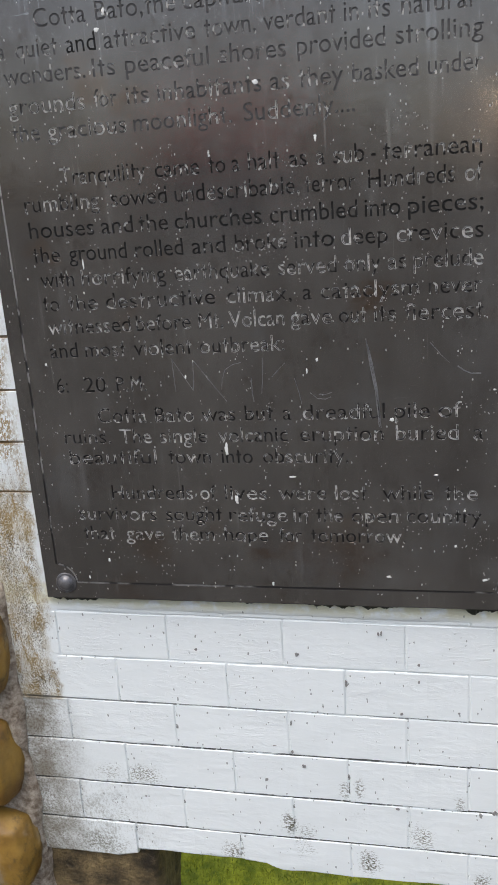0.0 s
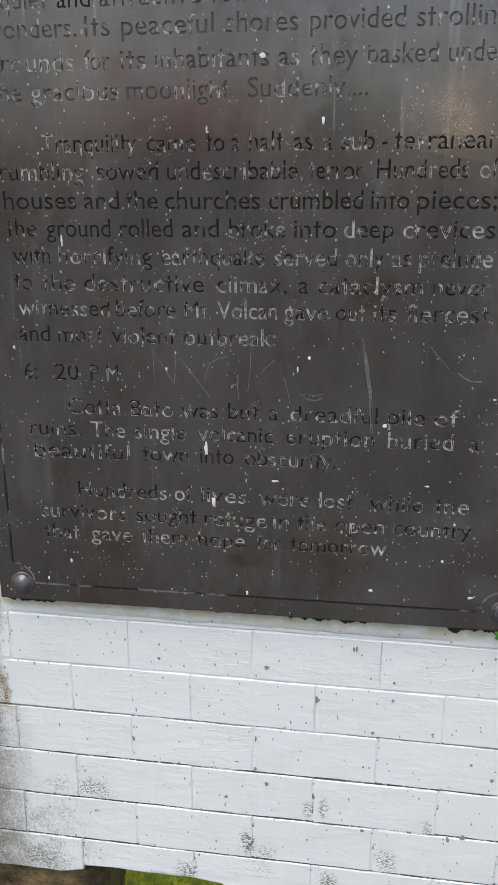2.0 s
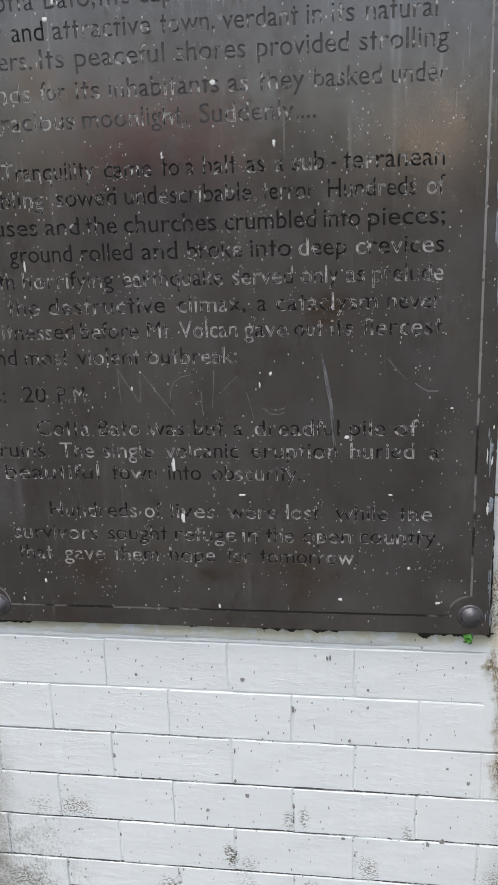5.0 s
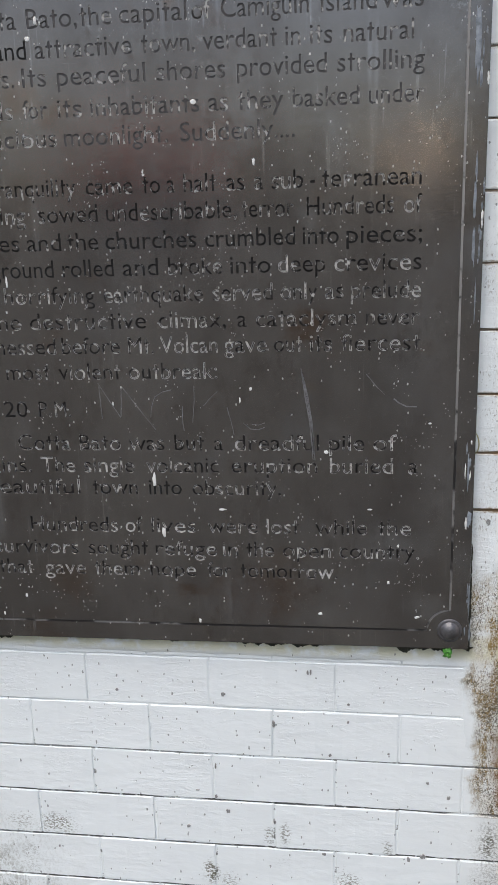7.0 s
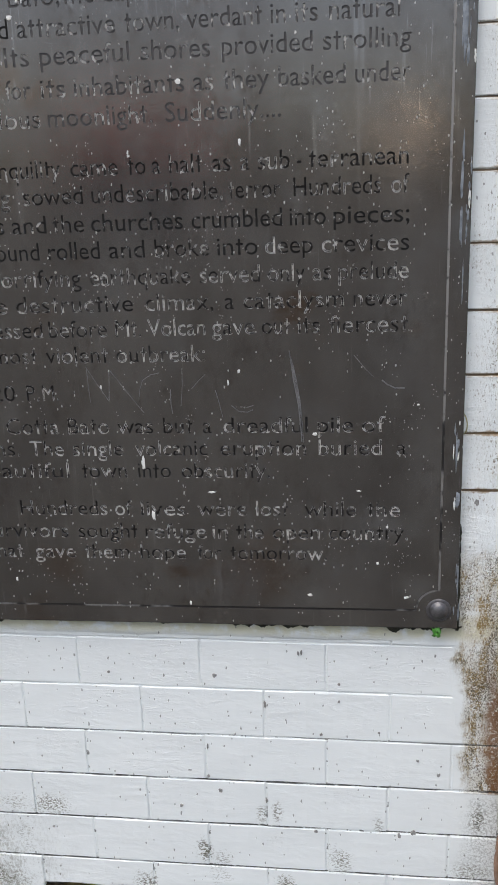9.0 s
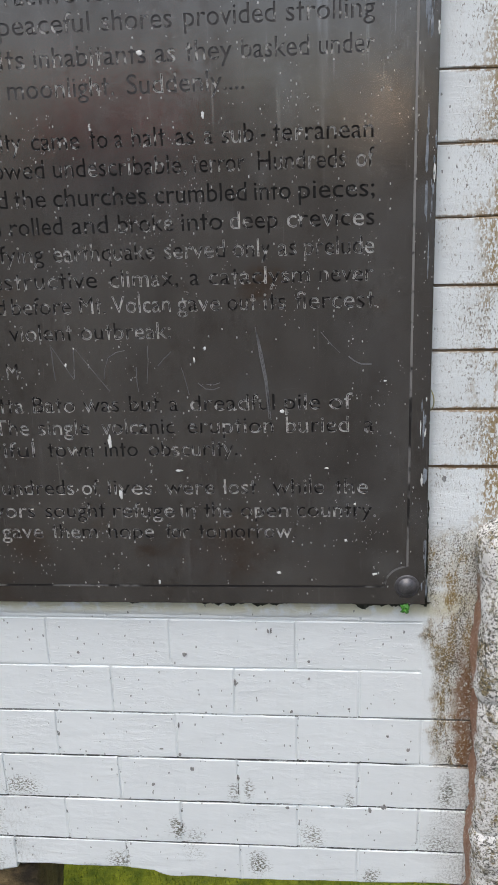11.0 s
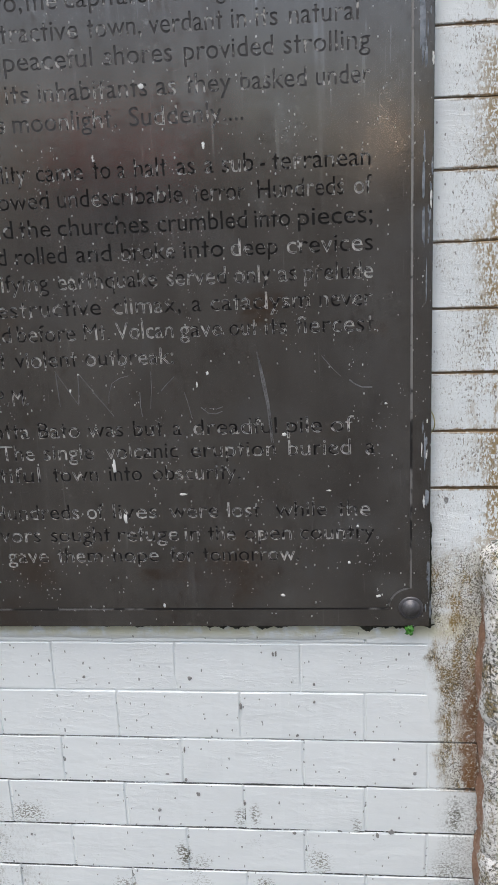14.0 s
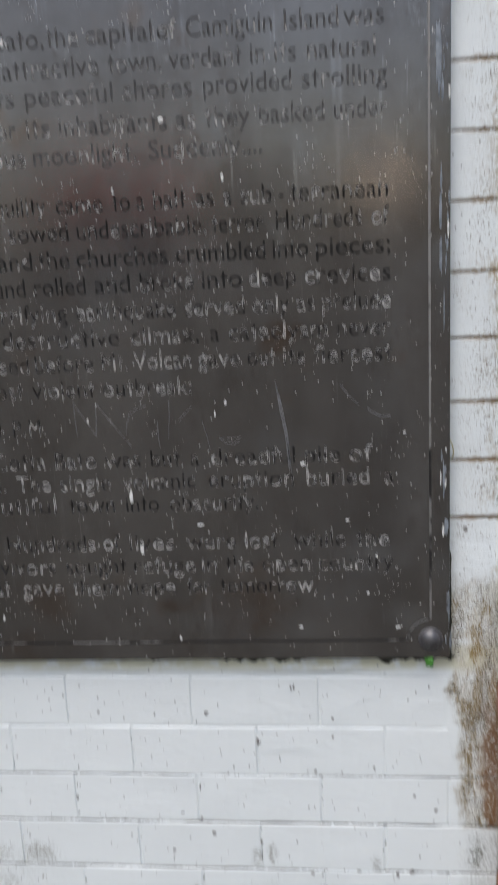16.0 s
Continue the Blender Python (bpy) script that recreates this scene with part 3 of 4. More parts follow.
def glyphs(text, depth, swell=0.0):
    curve = bpy.data.curves.new("writing", "FONT")
    curve.body, curve.size, curve.resolution_u = text, 1.0, 3
    curve.extrude, curve.offset = depth, swell
    ob = new("writing", curve)
    bpy.context.view_layer.update()
    data = bpy.data.meshes.new_from_object(ob.evaluated_get(bpy.context.evaluated_depsgraph_get()))
    bpy.data.objects.remove(ob)
    bpy.data.curves.remove(curve)
    return data


def box_of(data):
    co = np.empty(len(data.vertices) * 3)
    data.vertices.foreach_get("co", co)
    co = co.reshape(-1, 3)
    return co.min(0), co.max(0)


def extent(text):
    data = glyphs(text, 0.0)
    found = box_of(data)
    bpy.data.meshes.remove(data)
    return found


STEM = extent("l")
STEM_WIDE = STEM[1][0] - STEM[0][0]
X_HIGH = extent("x")[1][1]
TEE = extent("t")


def islands(bm):
    todo = set(bm.verts)
    while todo:
        stack, found = [todo.pop()], []
        while stack:
            v = stack.pop()
            found.append(v)
            for e in v.link_edges:
                w = e.other_vert(v)
                if w in todo:
                    todo.discard(w)
                    stack.append(w)
        yield found


def letters(text, depth, swell=0.0):
    """A word as a mesh; its t is a plain upright with a cross-bar, as the plaque's engraver cut it."""
    data = glyphs(text, depth, swell)
    if "t" not in text:
        return data
    bm = bmesh.new()
    bm.from_mesh(data)
    for i, c in enumerate(text):
        if c != "t":
            continue
        right = extent(text[:i + 1])[1][0]
        left = right - (TEE[1][0] - TEE[0][0])
        tip0, tip1 = left + 0.04, right - 0.03
        for found in list(islands(bm)):
            if min(v.co.x for v in found) > left - 0.03 and max(v.co.x for v in found) < right + 0.03:
                bmesh.ops.delete(bm, geom=found, context="VERTS")
        a = left + 0.5 * (right - left - STEM_WIDE)
        b, gap = a + STEM_WIDE, 0.003
        bar, top = X_HIGH - 0.85 * STEM_WIDE, 0.5 * (TEE[1][1] + STEM[1][1])
        for x0, x1, y0, y1 in ((a - swell, b + swell, -swell, top + swell), (tip0 - swell, a - gap - swell, bar - swell, X_HIGH + swell),
                               (b + gap + swell, tip1 + swell, bar - swell, X_HIGH + swell)):
            if depth:
                v = [bm.verts.new((x, y, z)) for z in (-depth, depth) for x, y in ((x0, y0), (x1, y0), (x1, y1), (x0, y1))]
                for q in ((3, 2, 1, 0), (4, 5, 6, 7), (0, 1, 5, 4), (1, 2, 6, 5), (2, 3, 7, 6), (3, 0, 4, 7)):
                    bm.faces.new([v[n] for n in q])
            else:
                bm.faces.new([bm.verts.new((x, y, 0)) for x, y in ((x0, y0), (x1, y0), (x1, y1), (x0, y1))])
    bm.to_mesh(data)
    bm.free()
    return data


low, high = box_of(letters("H", 0))
CAP = 0.0235 / (high[1] - low[1])
DEEP = 0.0011
cutters, inlays = [], []


def inscribe(z, *words):
    """A line of engraved text: each word with its left and right end."""
    line = []
    for text, x0, x1 in zip(words[0::3], words[1::3], words[2::3]):
        a, b = box_of(letters(text, 0.0))
        fit = (x1 - x0) / (b[0] - a[0])
        for depth, swell, store in ((DEEP, 0.0, cutters), (0.0, 0.0, line), (0.0, -0.027, line)):
            data = letters(text, depth, swell)
            data.transform(Matrix(((fit, 0, 0, x0 - fit * a[0]), (0, CAP, 0, z), (0, 0, 1, 0), (0, 0, 0, 1))))
            upright(data)
            store.append((text, data))
    inlays.append(line)


inscribe(0.9155, "Cotta", -0.286, -0.209, "Bato,", -0.195, -0.127, "the", -0.123, -0.081, "capital", -0.071, 0.017, "of", 0.023, 0.048, "Camiguin", 0.061, 0.172, "Island", 0.187, 0.256, "was", 0.262, 0.313)
inscribe(0.8790, "a", -0.346, -0.335, "quiet", -0.319, -0.256, "and", -0.243, -0.199, "attractive", -0.187, -0.057, "town,", -0.044, 0.026, "verdant", 0.036, 0.131, "in", 0.142, 0.161, "its", 0.173, 0.201, "natural", 0.215, 0.302)
inscribe(0.8449, "wonders.", -0.342, -0.219, "Its", -0.208, -0.175, "peaceful", -0.160, -0.041, "shores", -0.026, 0.064, "provided", 0.079, 0.194, "strolling", 0.207, 0.316)
inscribe(0.8052, "grounds", -0.342, -0.225, "for", -0.211, -0.177, "its", -0.163, -0.130, "inhabitants", -0.118, 0.028, "as", 0.040, 0.066, "they", 0.079, 0.138, "basked", 0.150, 0.235, "under", 0.247, 0.316)
inscribe(0.7691, "the", -0.341, -0.299, "gracious", -0.287, -0.168, "moonlight.", -0.157, -0.016, "Suddenly....", 0.001, 0.152)
inscribe(0.7052, "Tranquility", -0.277, -0.147, "came", -0.133, -0.068, "to", -0.054, -0.030, "a", -0.021, -0.010, "halt", 0.002, 0.046, "as", 0.060, 0.084, "a", 0.097, 0.109, "sub", 0.120, 0.162, "-", 0.171, 0.177, "terranean", 0.187, 0.315)
inscribe(0.6700, "rumbling", -0.339, -0.221, "sowed", -0.203, -0.119, "undescribable,", -0.107, 0.072, "terror", 0.080, 0.149, "Hundreds", 0.166, 0.280, "of", 0.293, 0.316)
inscribe(0.6327, "houses", -0.337, -0.234, "and", -0.223, -0.174, "the", -0.165, -0.121, "churches", -0.111, 0.016, "crumbled", 0.028, 0.150, "into", 0.160, 0.208, "pieces;", 0.218, 0.317)
inscribe(0.5964, "the", -0.336, -0.293, "ground", -0.279, -0.188, "rolled", -0.175, -0.102, "and", -0.089, -0.039, "broke", -0.025, 0.050, "into", 0.061, 0.116, "deep", 0.126, 0.190, "crevices", 0.202, 0.317)
inscribe(0.5598, "with", -0.330, -0.276, "horrifying", -0.264, -0.132, "earthquake", -0.119, 0.022, "served", 0.035, 0.118, "only", 0.129, 0.179, "as", 0.189, 0.214, "prelude", 0.224, 0.317)
inscribe(0.5233, "to", -0.331, -0.305, "the", -0.290, -0.244, "destructive", -0.230, -0.061, "climax,", -0.043, 0.052, "a", 0.068, 0.081, "cataclysm", 0.094, 0.231, "never", 0.244, 0.316)
inscribe(0.4880, "witnessed", -0.329, -0.195, "before", -0.186, -0.101, "Mt.", -0.089, -0.052, "Volcan", -0.043, 0.039, "gave", 0.048, 0.108, "out", 0.118, 0.157, "its", 0.168, 0.198, "fiercest", 0.211, 0.317)
inscribe(0.4510, "and", -0.331, -0.285, "most", -0.273, -0.208, "violent", -0.194, -0.103, "outbreak:", -0.091, 0.037)
inscribe(0.3956, "6:", -0.328, -0.309, "20", -0.282, -0.246, "P.", -0.229, -0.211, "M.", -0.205, -0.181)
inscribe(0.3457, "Cotta", -0.266, -0.186, "Bato", -0.172, -0.110, "was", -0.098, -0.045, "but", -0.030, 0.013, "a", 0.028, 0.041, "dreadful", 0.058, 0.179, "pile", 0.193, 0.243, "of", 0.255, 0.288)
inscribe(0.3118, "ruins.", -0.327, -0.249, "The", -0.234, -0.182, "single", -0.168, -0.092, "volcanic", -0.074, 0.033, "eruption", 0.052, 0.176, "buried", 0.194, 0.283, "a", 0.304, 0.318)
inscribe(0.2778, "beautiful", -0.323, -0.177, "town", -0.157, -0.089, "into", -0.072, -0.023, "obscurity.", -0.007, 0.123)
inscribe(0.2183, "Hundreds", -0.259, -0.124, "of", -0.112, -0.086, "lives", -0.072, -0.005, "were", 0.013, 0.087, "lost", 0.101, 0.148, "while", 0.172, 0.247, "the", 0.263, 0.310)
inscribe(0.1817, "survivors", -0.320, -0.188, "sought", -0.172, -0.080, "refuge", -0.068, 0.025, "in", 0.034, 0.057, "the", 0.070, 0.111, "open", 0.124, 0.194, "country.", 0.207, 0.322)
inscribe(0.1479, "that", -0.316, -0.263, "gave", -0.244, -0.179, "them", -0.165, -0.095, "hope", -0.078, -0.008, "for", 0.010, 0.046, "tomorrow.", 0.060, 0.204)


def ribbon(points, half):
    """The two edges of a band along points in x and z; a line that ends where it began is closed."""
    left, right = [], []
    closed, last = points[0] == points[-1], len(points) - 1
    for i, p in enumerate(points):
        a, b = points[max(i - 1, 0)], points[min(i + 1, last)]
        if closed and i in (0, last):
            a, b = points[-2], points[1]
        t = (Vector(b) - Vector(a)).normalized()
        left.append((p[0] - t.y * half, p[1] + t.x * half))
        right.append((p[0] + t.y * half, p[1] - t.x * half))
    return left, right


def band(bm, points, half, y0, y1=None):
    left, right = ribbon(points, half)
    rows = []
    for y in (y0,) if y1 is None else (y0, y1):
        rows.append(([bm.verts.new((x, y, z)) for x, z in left], [bm.verts.new((x, y, z)) for x, z in right]))
    for l, r in rows:
        for i in range(len(l) - 1):
            bm.faces.new((l[i], l[i + 1], r[i + 1], r[i]))
    if y1 is not None:
        (l0, r0), (l1, r1) = rows
        for i in range(len(l0) - 1):
            bm.faces.new((l0[i], l0[i + 1], l1[i + 1], l1[i]))
            bm.faces.new((r0[i], r0[i + 1], r1[i + 1], r1[i]))
        for i in (0, -1):
            bm.faces.new((l0[i], r0[i], r1[i], l1[i]))
    bmesh.ops.recalc_face_normals(bm, faces=bm.faces)
    return bm


# engraved border with hollowed corners round the rivets
RIVETS = ((-0.3605, 0.0675), (0.3685, 0.0695), (-0.3605, 1.1915), (0.3685, 1.1915))
BL, BR, BB, BT, HOLLOW = -0.3735, 0.3685, 0.0685, 1.1905, 0.033
border = []
for cx, cz, a0 in ((BL, BB, 0), (BR, BB, 90), (BR, BT, 180), (BL, BT, 270)):
    arc = [(cx + HOLLOW * math.cos(radians(a0 + 90 - 10 * k)), cz + HOLLOW * math.sin(radians(a0 + 90 - 10 * k))) for k in range(10)]
    border += arc
loop = border + border[:1]

bm = bmesh.new()
for text, data in cutters:
    bm.from_mesh(data)
left, right = ribbon(loop, 0.0017)
ring = [[bm.verts.new((x, y, z)) for x, z in side] for side in (left, right) for y in (-DEEP, DEEP)]
for a in range(len(loop) - 1):
    for p, q in ((0, 1), (1, 3), (3, 2), (2, 0)):
        bm.faces.new((ring[p][a], ring[p][a + 1], ring[q][a + 1], ring[q][a]))
bmesh.ops.remove_doubles(bm, verts=bm.verts, dist=1e-6)
bmesh.ops.recalc_face_normals(bm, faces=bm.faces)
cutter = new("cutter", mesh_of("cutter", bm, BRONZE))

bm = bmesh.new()
bmesh.ops.create_cube(bm, size=1.0)
bmesh.ops.scale(bm, verts=bm.verts, vec=(X1 - X0, 0.014, Z1 - Z0))
bmesh.ops.translate(bm, verts=bm.verts, vec=((X0 + X1) / 2, 0.007, (Z0 + Z1) / 2))
bmesh.ops.bevel(bm, geom=list(bm.edges), offset=0.0014, segments=2, profile=0.5, affect="EDGES")
plate = part("plate", bm, BRONZE)
cut = plate.modifiers.new("engraving", "BOOLEAN")
cut.operation, cut.solver, cut.object = "DIFFERENCE", "EXACT", cutter
bpy.context.view_layer.update()
plain_mesh = plate.data
carved = bpy.data.meshes.new_from_object(plate.evaluated_get(bpy.context.evaluated_depsgraph_get()))
plate.modifiers.clear()
plate.data = carved
bpy.data.meshes.remove(plain_mesh)
old = cutter.data
bpy.data.objects.remove(cutter)
bpy.data.meshes.remove(old)
plate.parent = plaque

# words whose letters kept their black filling, and those rubbed white
KEPT = set("houses churches crumbled into pieces; ground rolled and".split())
RUBBED = set("grounds gracious horrifying only prelude crevices witnessed fiercest gave Volcan obscurity. buried of them outbreak: single".split())
letter_rng = random.Random(21)
def split_letters(bm):
    """The faces of a word, letter by letter: islands that stand over one another in x belong together."""
    todo, spans = set(bm.faces), []
    while todo:
        stack, island = [todo.pop()], []
        while stack:
            f = stack.pop()
            island.append(f)
            for v in f.verts:
                for g in v.link_faces:
                    if g in todo:
                        todo.discard(g)
                        stack.append(g)
        xs = [v.co.x for f in island for v in f.verts]
        spans.append([min(xs), max(xs), island])
    spans.sort(key=lambda q: q[0])
    groups = []
    for lo, hi, island in spans:
        if groups and lo < groups[-1][1] + 0.0003:
            groups[-1][1] = max(groups[-1][1], hi)
            groups[-1][2].extend(island)
        else:
            groups.append([lo, hi, list(island)])
    return [g[2] for g in groups]


for line in inlays:
    for (text, rim), (_, core) in zip(line[0::2], line[1::2]):
        bm = bmesh.new()
        for k, data in enumerate((rim, core)):
            count = len(bm.faces)
            data.transform(Matrix.Translation((0, DEEP - 0.0003 - 0.0001 * k, 0)))
            bm.from_mesh(data)
            bm.faces.ensure_lookup_table()
            for f in bm.faces[count:]:
                f.material_index = k
            bpy.data.meshes.remove(data)
        height = bm.faces[0].calc_center_median().z
        usual = (FAINT, FAINT) if height > 0.76 else (RUB, DULL) if height > 0.6 else (RIM, DULL)
        fill = (BLACK, BLACK) if text in KEPT else (WHITE, RUB) if text in RUBBED else usual
        for faces in split_letters(bm):
            one, made = bmesh.new(), {}
            for f in faces:
                for v in f.verts:
                    if v not in made:
                        made[v] = one.verts.new(v.co)
                one.faces.new([made[v] for v in f.verts]).material_index = f.material_index
            # here and there a letter is worn otherwise than its word
            chance = letter_rng.random()
            worn = fill
            if text in RUBBED and chance < 0.25:
                worn = usual
            elif text not in KEPT and height < 0.84 and chance > 0.87:
                worn = (WHITE, RUB)
            elif text not in KEPT and height < 0.76 and 0.45 < chance < 0.57:
                worn = (RUB, BLACK)
            part("engraved_letter", one, worn, plaque)
        bm.free()
for text, data in cutters:
    bpy.data.meshes.remove(data)
bm = bmesh.new()
part("border_line", band(bm, loop, 0.00166, DEEP - 0.0003), GROOVE, plaque, "engraved border line, partly rubbed light")


def rivet(x, z):
    bm = bmesh.new()
    rings = ((0.0205, 0.0), (0.0205, -0.0012), (0.0195, -0.0020), (0.0165, -0.0022), (0.0158, -0.0018), (0.0150, -0.0034), (0.0128, -0.0068), (0.0092, -0.0094), (0.0048, -0.0109))
    turns = 28
    rings = [(0.9 * r, 0.9 * y) for r, y in rings]
    rows = [[bm.verts.new((x + r * math.cos(math.tau * a / turns), y, z + r * math.sin(math.tau * a / turns))) for a in range(turns)] for r, y in rings]
    for lower, upper in zip(rows, rows[1:]):
        for a in range(turns):
            b = (a + 1) % turns
            bm.faces.new((lower[a], lower[b], upper[b], upper[a]))
    top = bm.verts.new((x, -0.0101, z))
    for a in range(turns):
        bm.faces.new((rows[-1][a], rows[-1][(a + 1) % turns], top))
    part("rivet", bm, RIVET, plaque, "domed bronze rivet on a round washer", True)


for x, z in RIVETS:
    rivet(x, z)


def splat(x, z, w, h, seed, material, name, label, turn=0.0):
    """A thin crust of paint with a ragged outline."""
    bm = bmesh.new()
    n = 22
    c, s = math.cos(radians(turn)), math.sin(radians(turn))
    rings = []
    for k, y in ((1.0, 0.0), (0.86, -0.0004), (0.4, -0.0006)):
        row = []
        for a in range(n):
            t = math.tau * a / n
            r = k * (1 + 0.45 * wave(math.cos(t), math.sin(t), seed, 1.6) + 0.2 * wave(math.cos(t), math.sin(t), seed, 5))
            u, v = w / 2 * r * math.cos(t), h / 2 * r * math.sin(t)
            row.append(bm.verts.new((x + c * u - s * v, y, z + s * u + c * v)))
        rings.append(row)
    for p, q in zip(rings, rings[1:]):
        for a in range(n):
            bm.faces.new((p[a], p[(a + 1) % n], q[(a + 1) % n], q[a]))
    bm.faces.new(rings[-1])
    part(name, bm, material, plaque, label)


def scratch(half, *points):
    bm = bmesh.new()
    band(bm, points, half, -0.00012)
    part("scratch", bm, SCRATCH, plaque, "pale scratch in the bronze")


scratch(0.0005, (-0.1360, 0.4422), (-0.1356, 0.4187), (-0.1344, 0.3932))
scratch(0.0004, (-0.1374, 0.4457), (-0.1229, 0.4210), (-0.1067, 0.3943))
scratch(0.0005, (-0.1036, 0.4394), (-0.1046, 0.4178), (-0.1065, 0.3960))
scratch(0.0005, (-0.1018, 0.4394), (-0.0799, 0.4085), (-0.0562, 0.3764))
scratch(0.0004, (-0.0302, 0.4354), (-0.0433, 0.4324), (-0.0551, 0.4251), (-0.0605, 0.4105), (-0.0626, 0.3950))
scratch(0.0004, (0.0026, 0.4412), (0.0021, 0.4191), (-0.0017, 0.3865))
scratch(0.0004, (0.0358, 0.4325), (0.0243, 0.4219), (0.0152, 0.4119))
scratch(0.0005, (-0.0156, 0.4111), (-0.0161, 0.3895), (-0.0145, 0.3747))
scratch(0.0004, (0.0488, 0.4093), (0.0537, 0.3904), (0.0578, 0.3696))
scratch(0.0009, (0.2827, 0.4208), (0.2912, 0.4141), (0.3005, 0.4097), (0.3143, 0.4094))
scratch(0.0004, (0.2447, 0.4560), (0.2594, 0.4378), (0.2710, 0.4260))
for off in (-0.0021, -0.0012, 0.0, 0.0009, 0.0022):
    scratch(0.00028 + 0.1 * abs(off), (0.1572 + off, 0.4559 - 4 * off), (0.1620 + off, 0.4228), (0.1676 + 0.8 * off, 0.3876), (0.1716 + 0.6 * off, 0.3511 - 9 * abs(off)))
scratch(0.0005, (0.0712, 0.3865), (0.0817, 0.3777), (0.0933, 0.3766), (0.1017, 0.3799))
scratch(0.0004, (0.0836, 0.3845), (0.0936, 0.3835), (0.1028, 0.3866))
splat(-0.0628, 0.3006, 0.0056, 0.0187, 0, FLECK, "paint_fleck", "fleck of white paint")
splat(-0.0537, 0.2182, 0.0056, 0.0136, 1, FLECK, "paint_fleck", "fleck of white paint")
splat(0.0968, 0.7407, 0.0042, 0.0085, 2, FLECK, "paint_fleck", "fleck of white paint")
splat(0.1886, 0.3431, 0.0070, 0.0051, 3, FLECK, "paint_fleck", "fleck of white paint")
splat(0.0834, 0.4361, 0.0042, 0.0051, 4, FLECK, "paint_fleck", "fleck of white paint")
splat(0.0677, 0.4198, 0.0028, 0.0076, 5, FLECK, "paint_fleck", "fleck of white paint")
splat(-0.2581, 0.5912, 0.0028, 0.0153, 6, FLECK, "paint_fleck", "fleck of white paint")
splat(-0.1036, 0.4394, 0.0021, 0.0034, 7, FLECK, "paint_fleck", "fleck of white paint")
splat(-0.3404, 0.4415, 0.0035, 0.0051, 8, FLECK, "paint_fleck", "fleck of white paint")
splat(-0.1172, 0.4156, 0.0028, 0.0051, 9, FLECK, "paint_fleck", "fleck of white paint")
splat(-0.0050, 0.0749, 0.0035, 0.0076, 10, FLECK, "paint_fleck", "fleck of white paint")
splat(-0.2778, 0.1108, 0.0035, 0.0076, 11, FLECK, "paint_fleck", "fleck of white paint")
splat(-0.3167, 0.0791, 0.0028, 0.0051, 12, FLECK, "paint_fleck", "fleck of white paint")
splat(0.2915, 0.2016, 0.0035, 0.0034, 13, FLECK, "paint_fleck", "fleck of white paint")
splat(0.2778, 0.1442, 0.0042, 0.0042, 14, FLECK, "paint_fleck", "fleck of white paint")
splat(0.0365, 0.2553, 0.0098, 0.0034, 15, FLECK, "paint_fleck", "fleck of white paint")
splat(0.2509, 0.2575, 0.0063, 0.0025, 16, FLECK, "paint_fleck", "fleck of white paint")
splat(0.3210, 0.0893, 0.0084, 0.0034, 17, FLECK, "paint_fleck", "fleck of white paint")
splat(0.1779, 0.0914, 0.0063, 0.0042, 18, FLECK, "paint_fleck", "fleck of white paint")
splat(-0.1837, 0.9250, 0.0042, 0.0102, 19, FLECK, "paint_fleck", "fleck of white paint")
splat(-0.1961, 0.9039, 0.0063, 0.0059, 20, FLECK, "paint_fleck", "fleck of white paint")
splat(0.0202, 0.8171, 0.0070, 0.0068, 21, FLECK, "paint_fleck", "fleck of white paint")
splat(0.3330, 0.3853, 0.0042, 0.0025, 22, FLECK, "paint_fleck", "fleck of white paint")
splat(0.3805, 0.8708, 0.0070, 0.0880, 40, SMEAR, "paint_smear", "pale blue-grey smear of paint")
splat(0.3853, 0.8350, 0.0040, 0.0320, 41, SMEAR, "paint_smear", "pale blue-grey smear of paint")
splat(0.3831, 0.6833, 0.0040, 0.0480, 42, SMEAR, "paint_smear", "pale blue-grey smear of paint")
splat(0.3834, 0.6228, 0.0040, 0.0480, 43, SMEAR, "paint_smear", "pale blue-grey smear of paint")
splat(0.3839, 0.7215, 0.0030, 0.0320, 44, SMEAR, "paint_smear", "pale blue-grey smear of paint")
splat(0.3908, 0.2442, 0.0060, 0.0272, 45, SMEAR, "paint_smear", "pale blue-grey smear of paint")
splat(0.3872, 0.3162, 0.0025, 0.0560, 46, SMEAR, "paint_smear", "pale blue-grey smear of paint")
splat(0.3843, 0.3494, 0.0025, 0.0160, 47, SMEAR, "paint_smear", "pale blue-grey smear of paint")
splat(0.3876, 0.5529, 0.0020, 0.0480, 48, SMEAR, "paint_smear", "pale blue-grey smear of paint")
splat(0.3947, 0.1158, 0.0025, 0.0560, 49, SMEAR, "paint_smear", "pale blue-grey smear of paint")
splat(0.3972, 0.0652, 0.0025, 0.0320, 50, SMEAR, "paint_smear", "pale blue-grey smear of paint")
edge_rng = random.Random(8)
for k in range(26):
    z = edge_rng.choice((0.62, 0.67, 0.71, 0.33, 0.27, 0.86, 0.10)) + edge_rng.uniform(-0.035, 0.035)
    splat(0.3945 - abs(edge_rng.gauss(0, 0.005)), z, edge_rng.uniform(0.0012, 0.003), edge_rng.uniform(0.006, 0.026), 70 + k, FLECK if k % 3 == 0 else SMEAR, "edge_wear", "bare bright wear along the edge")


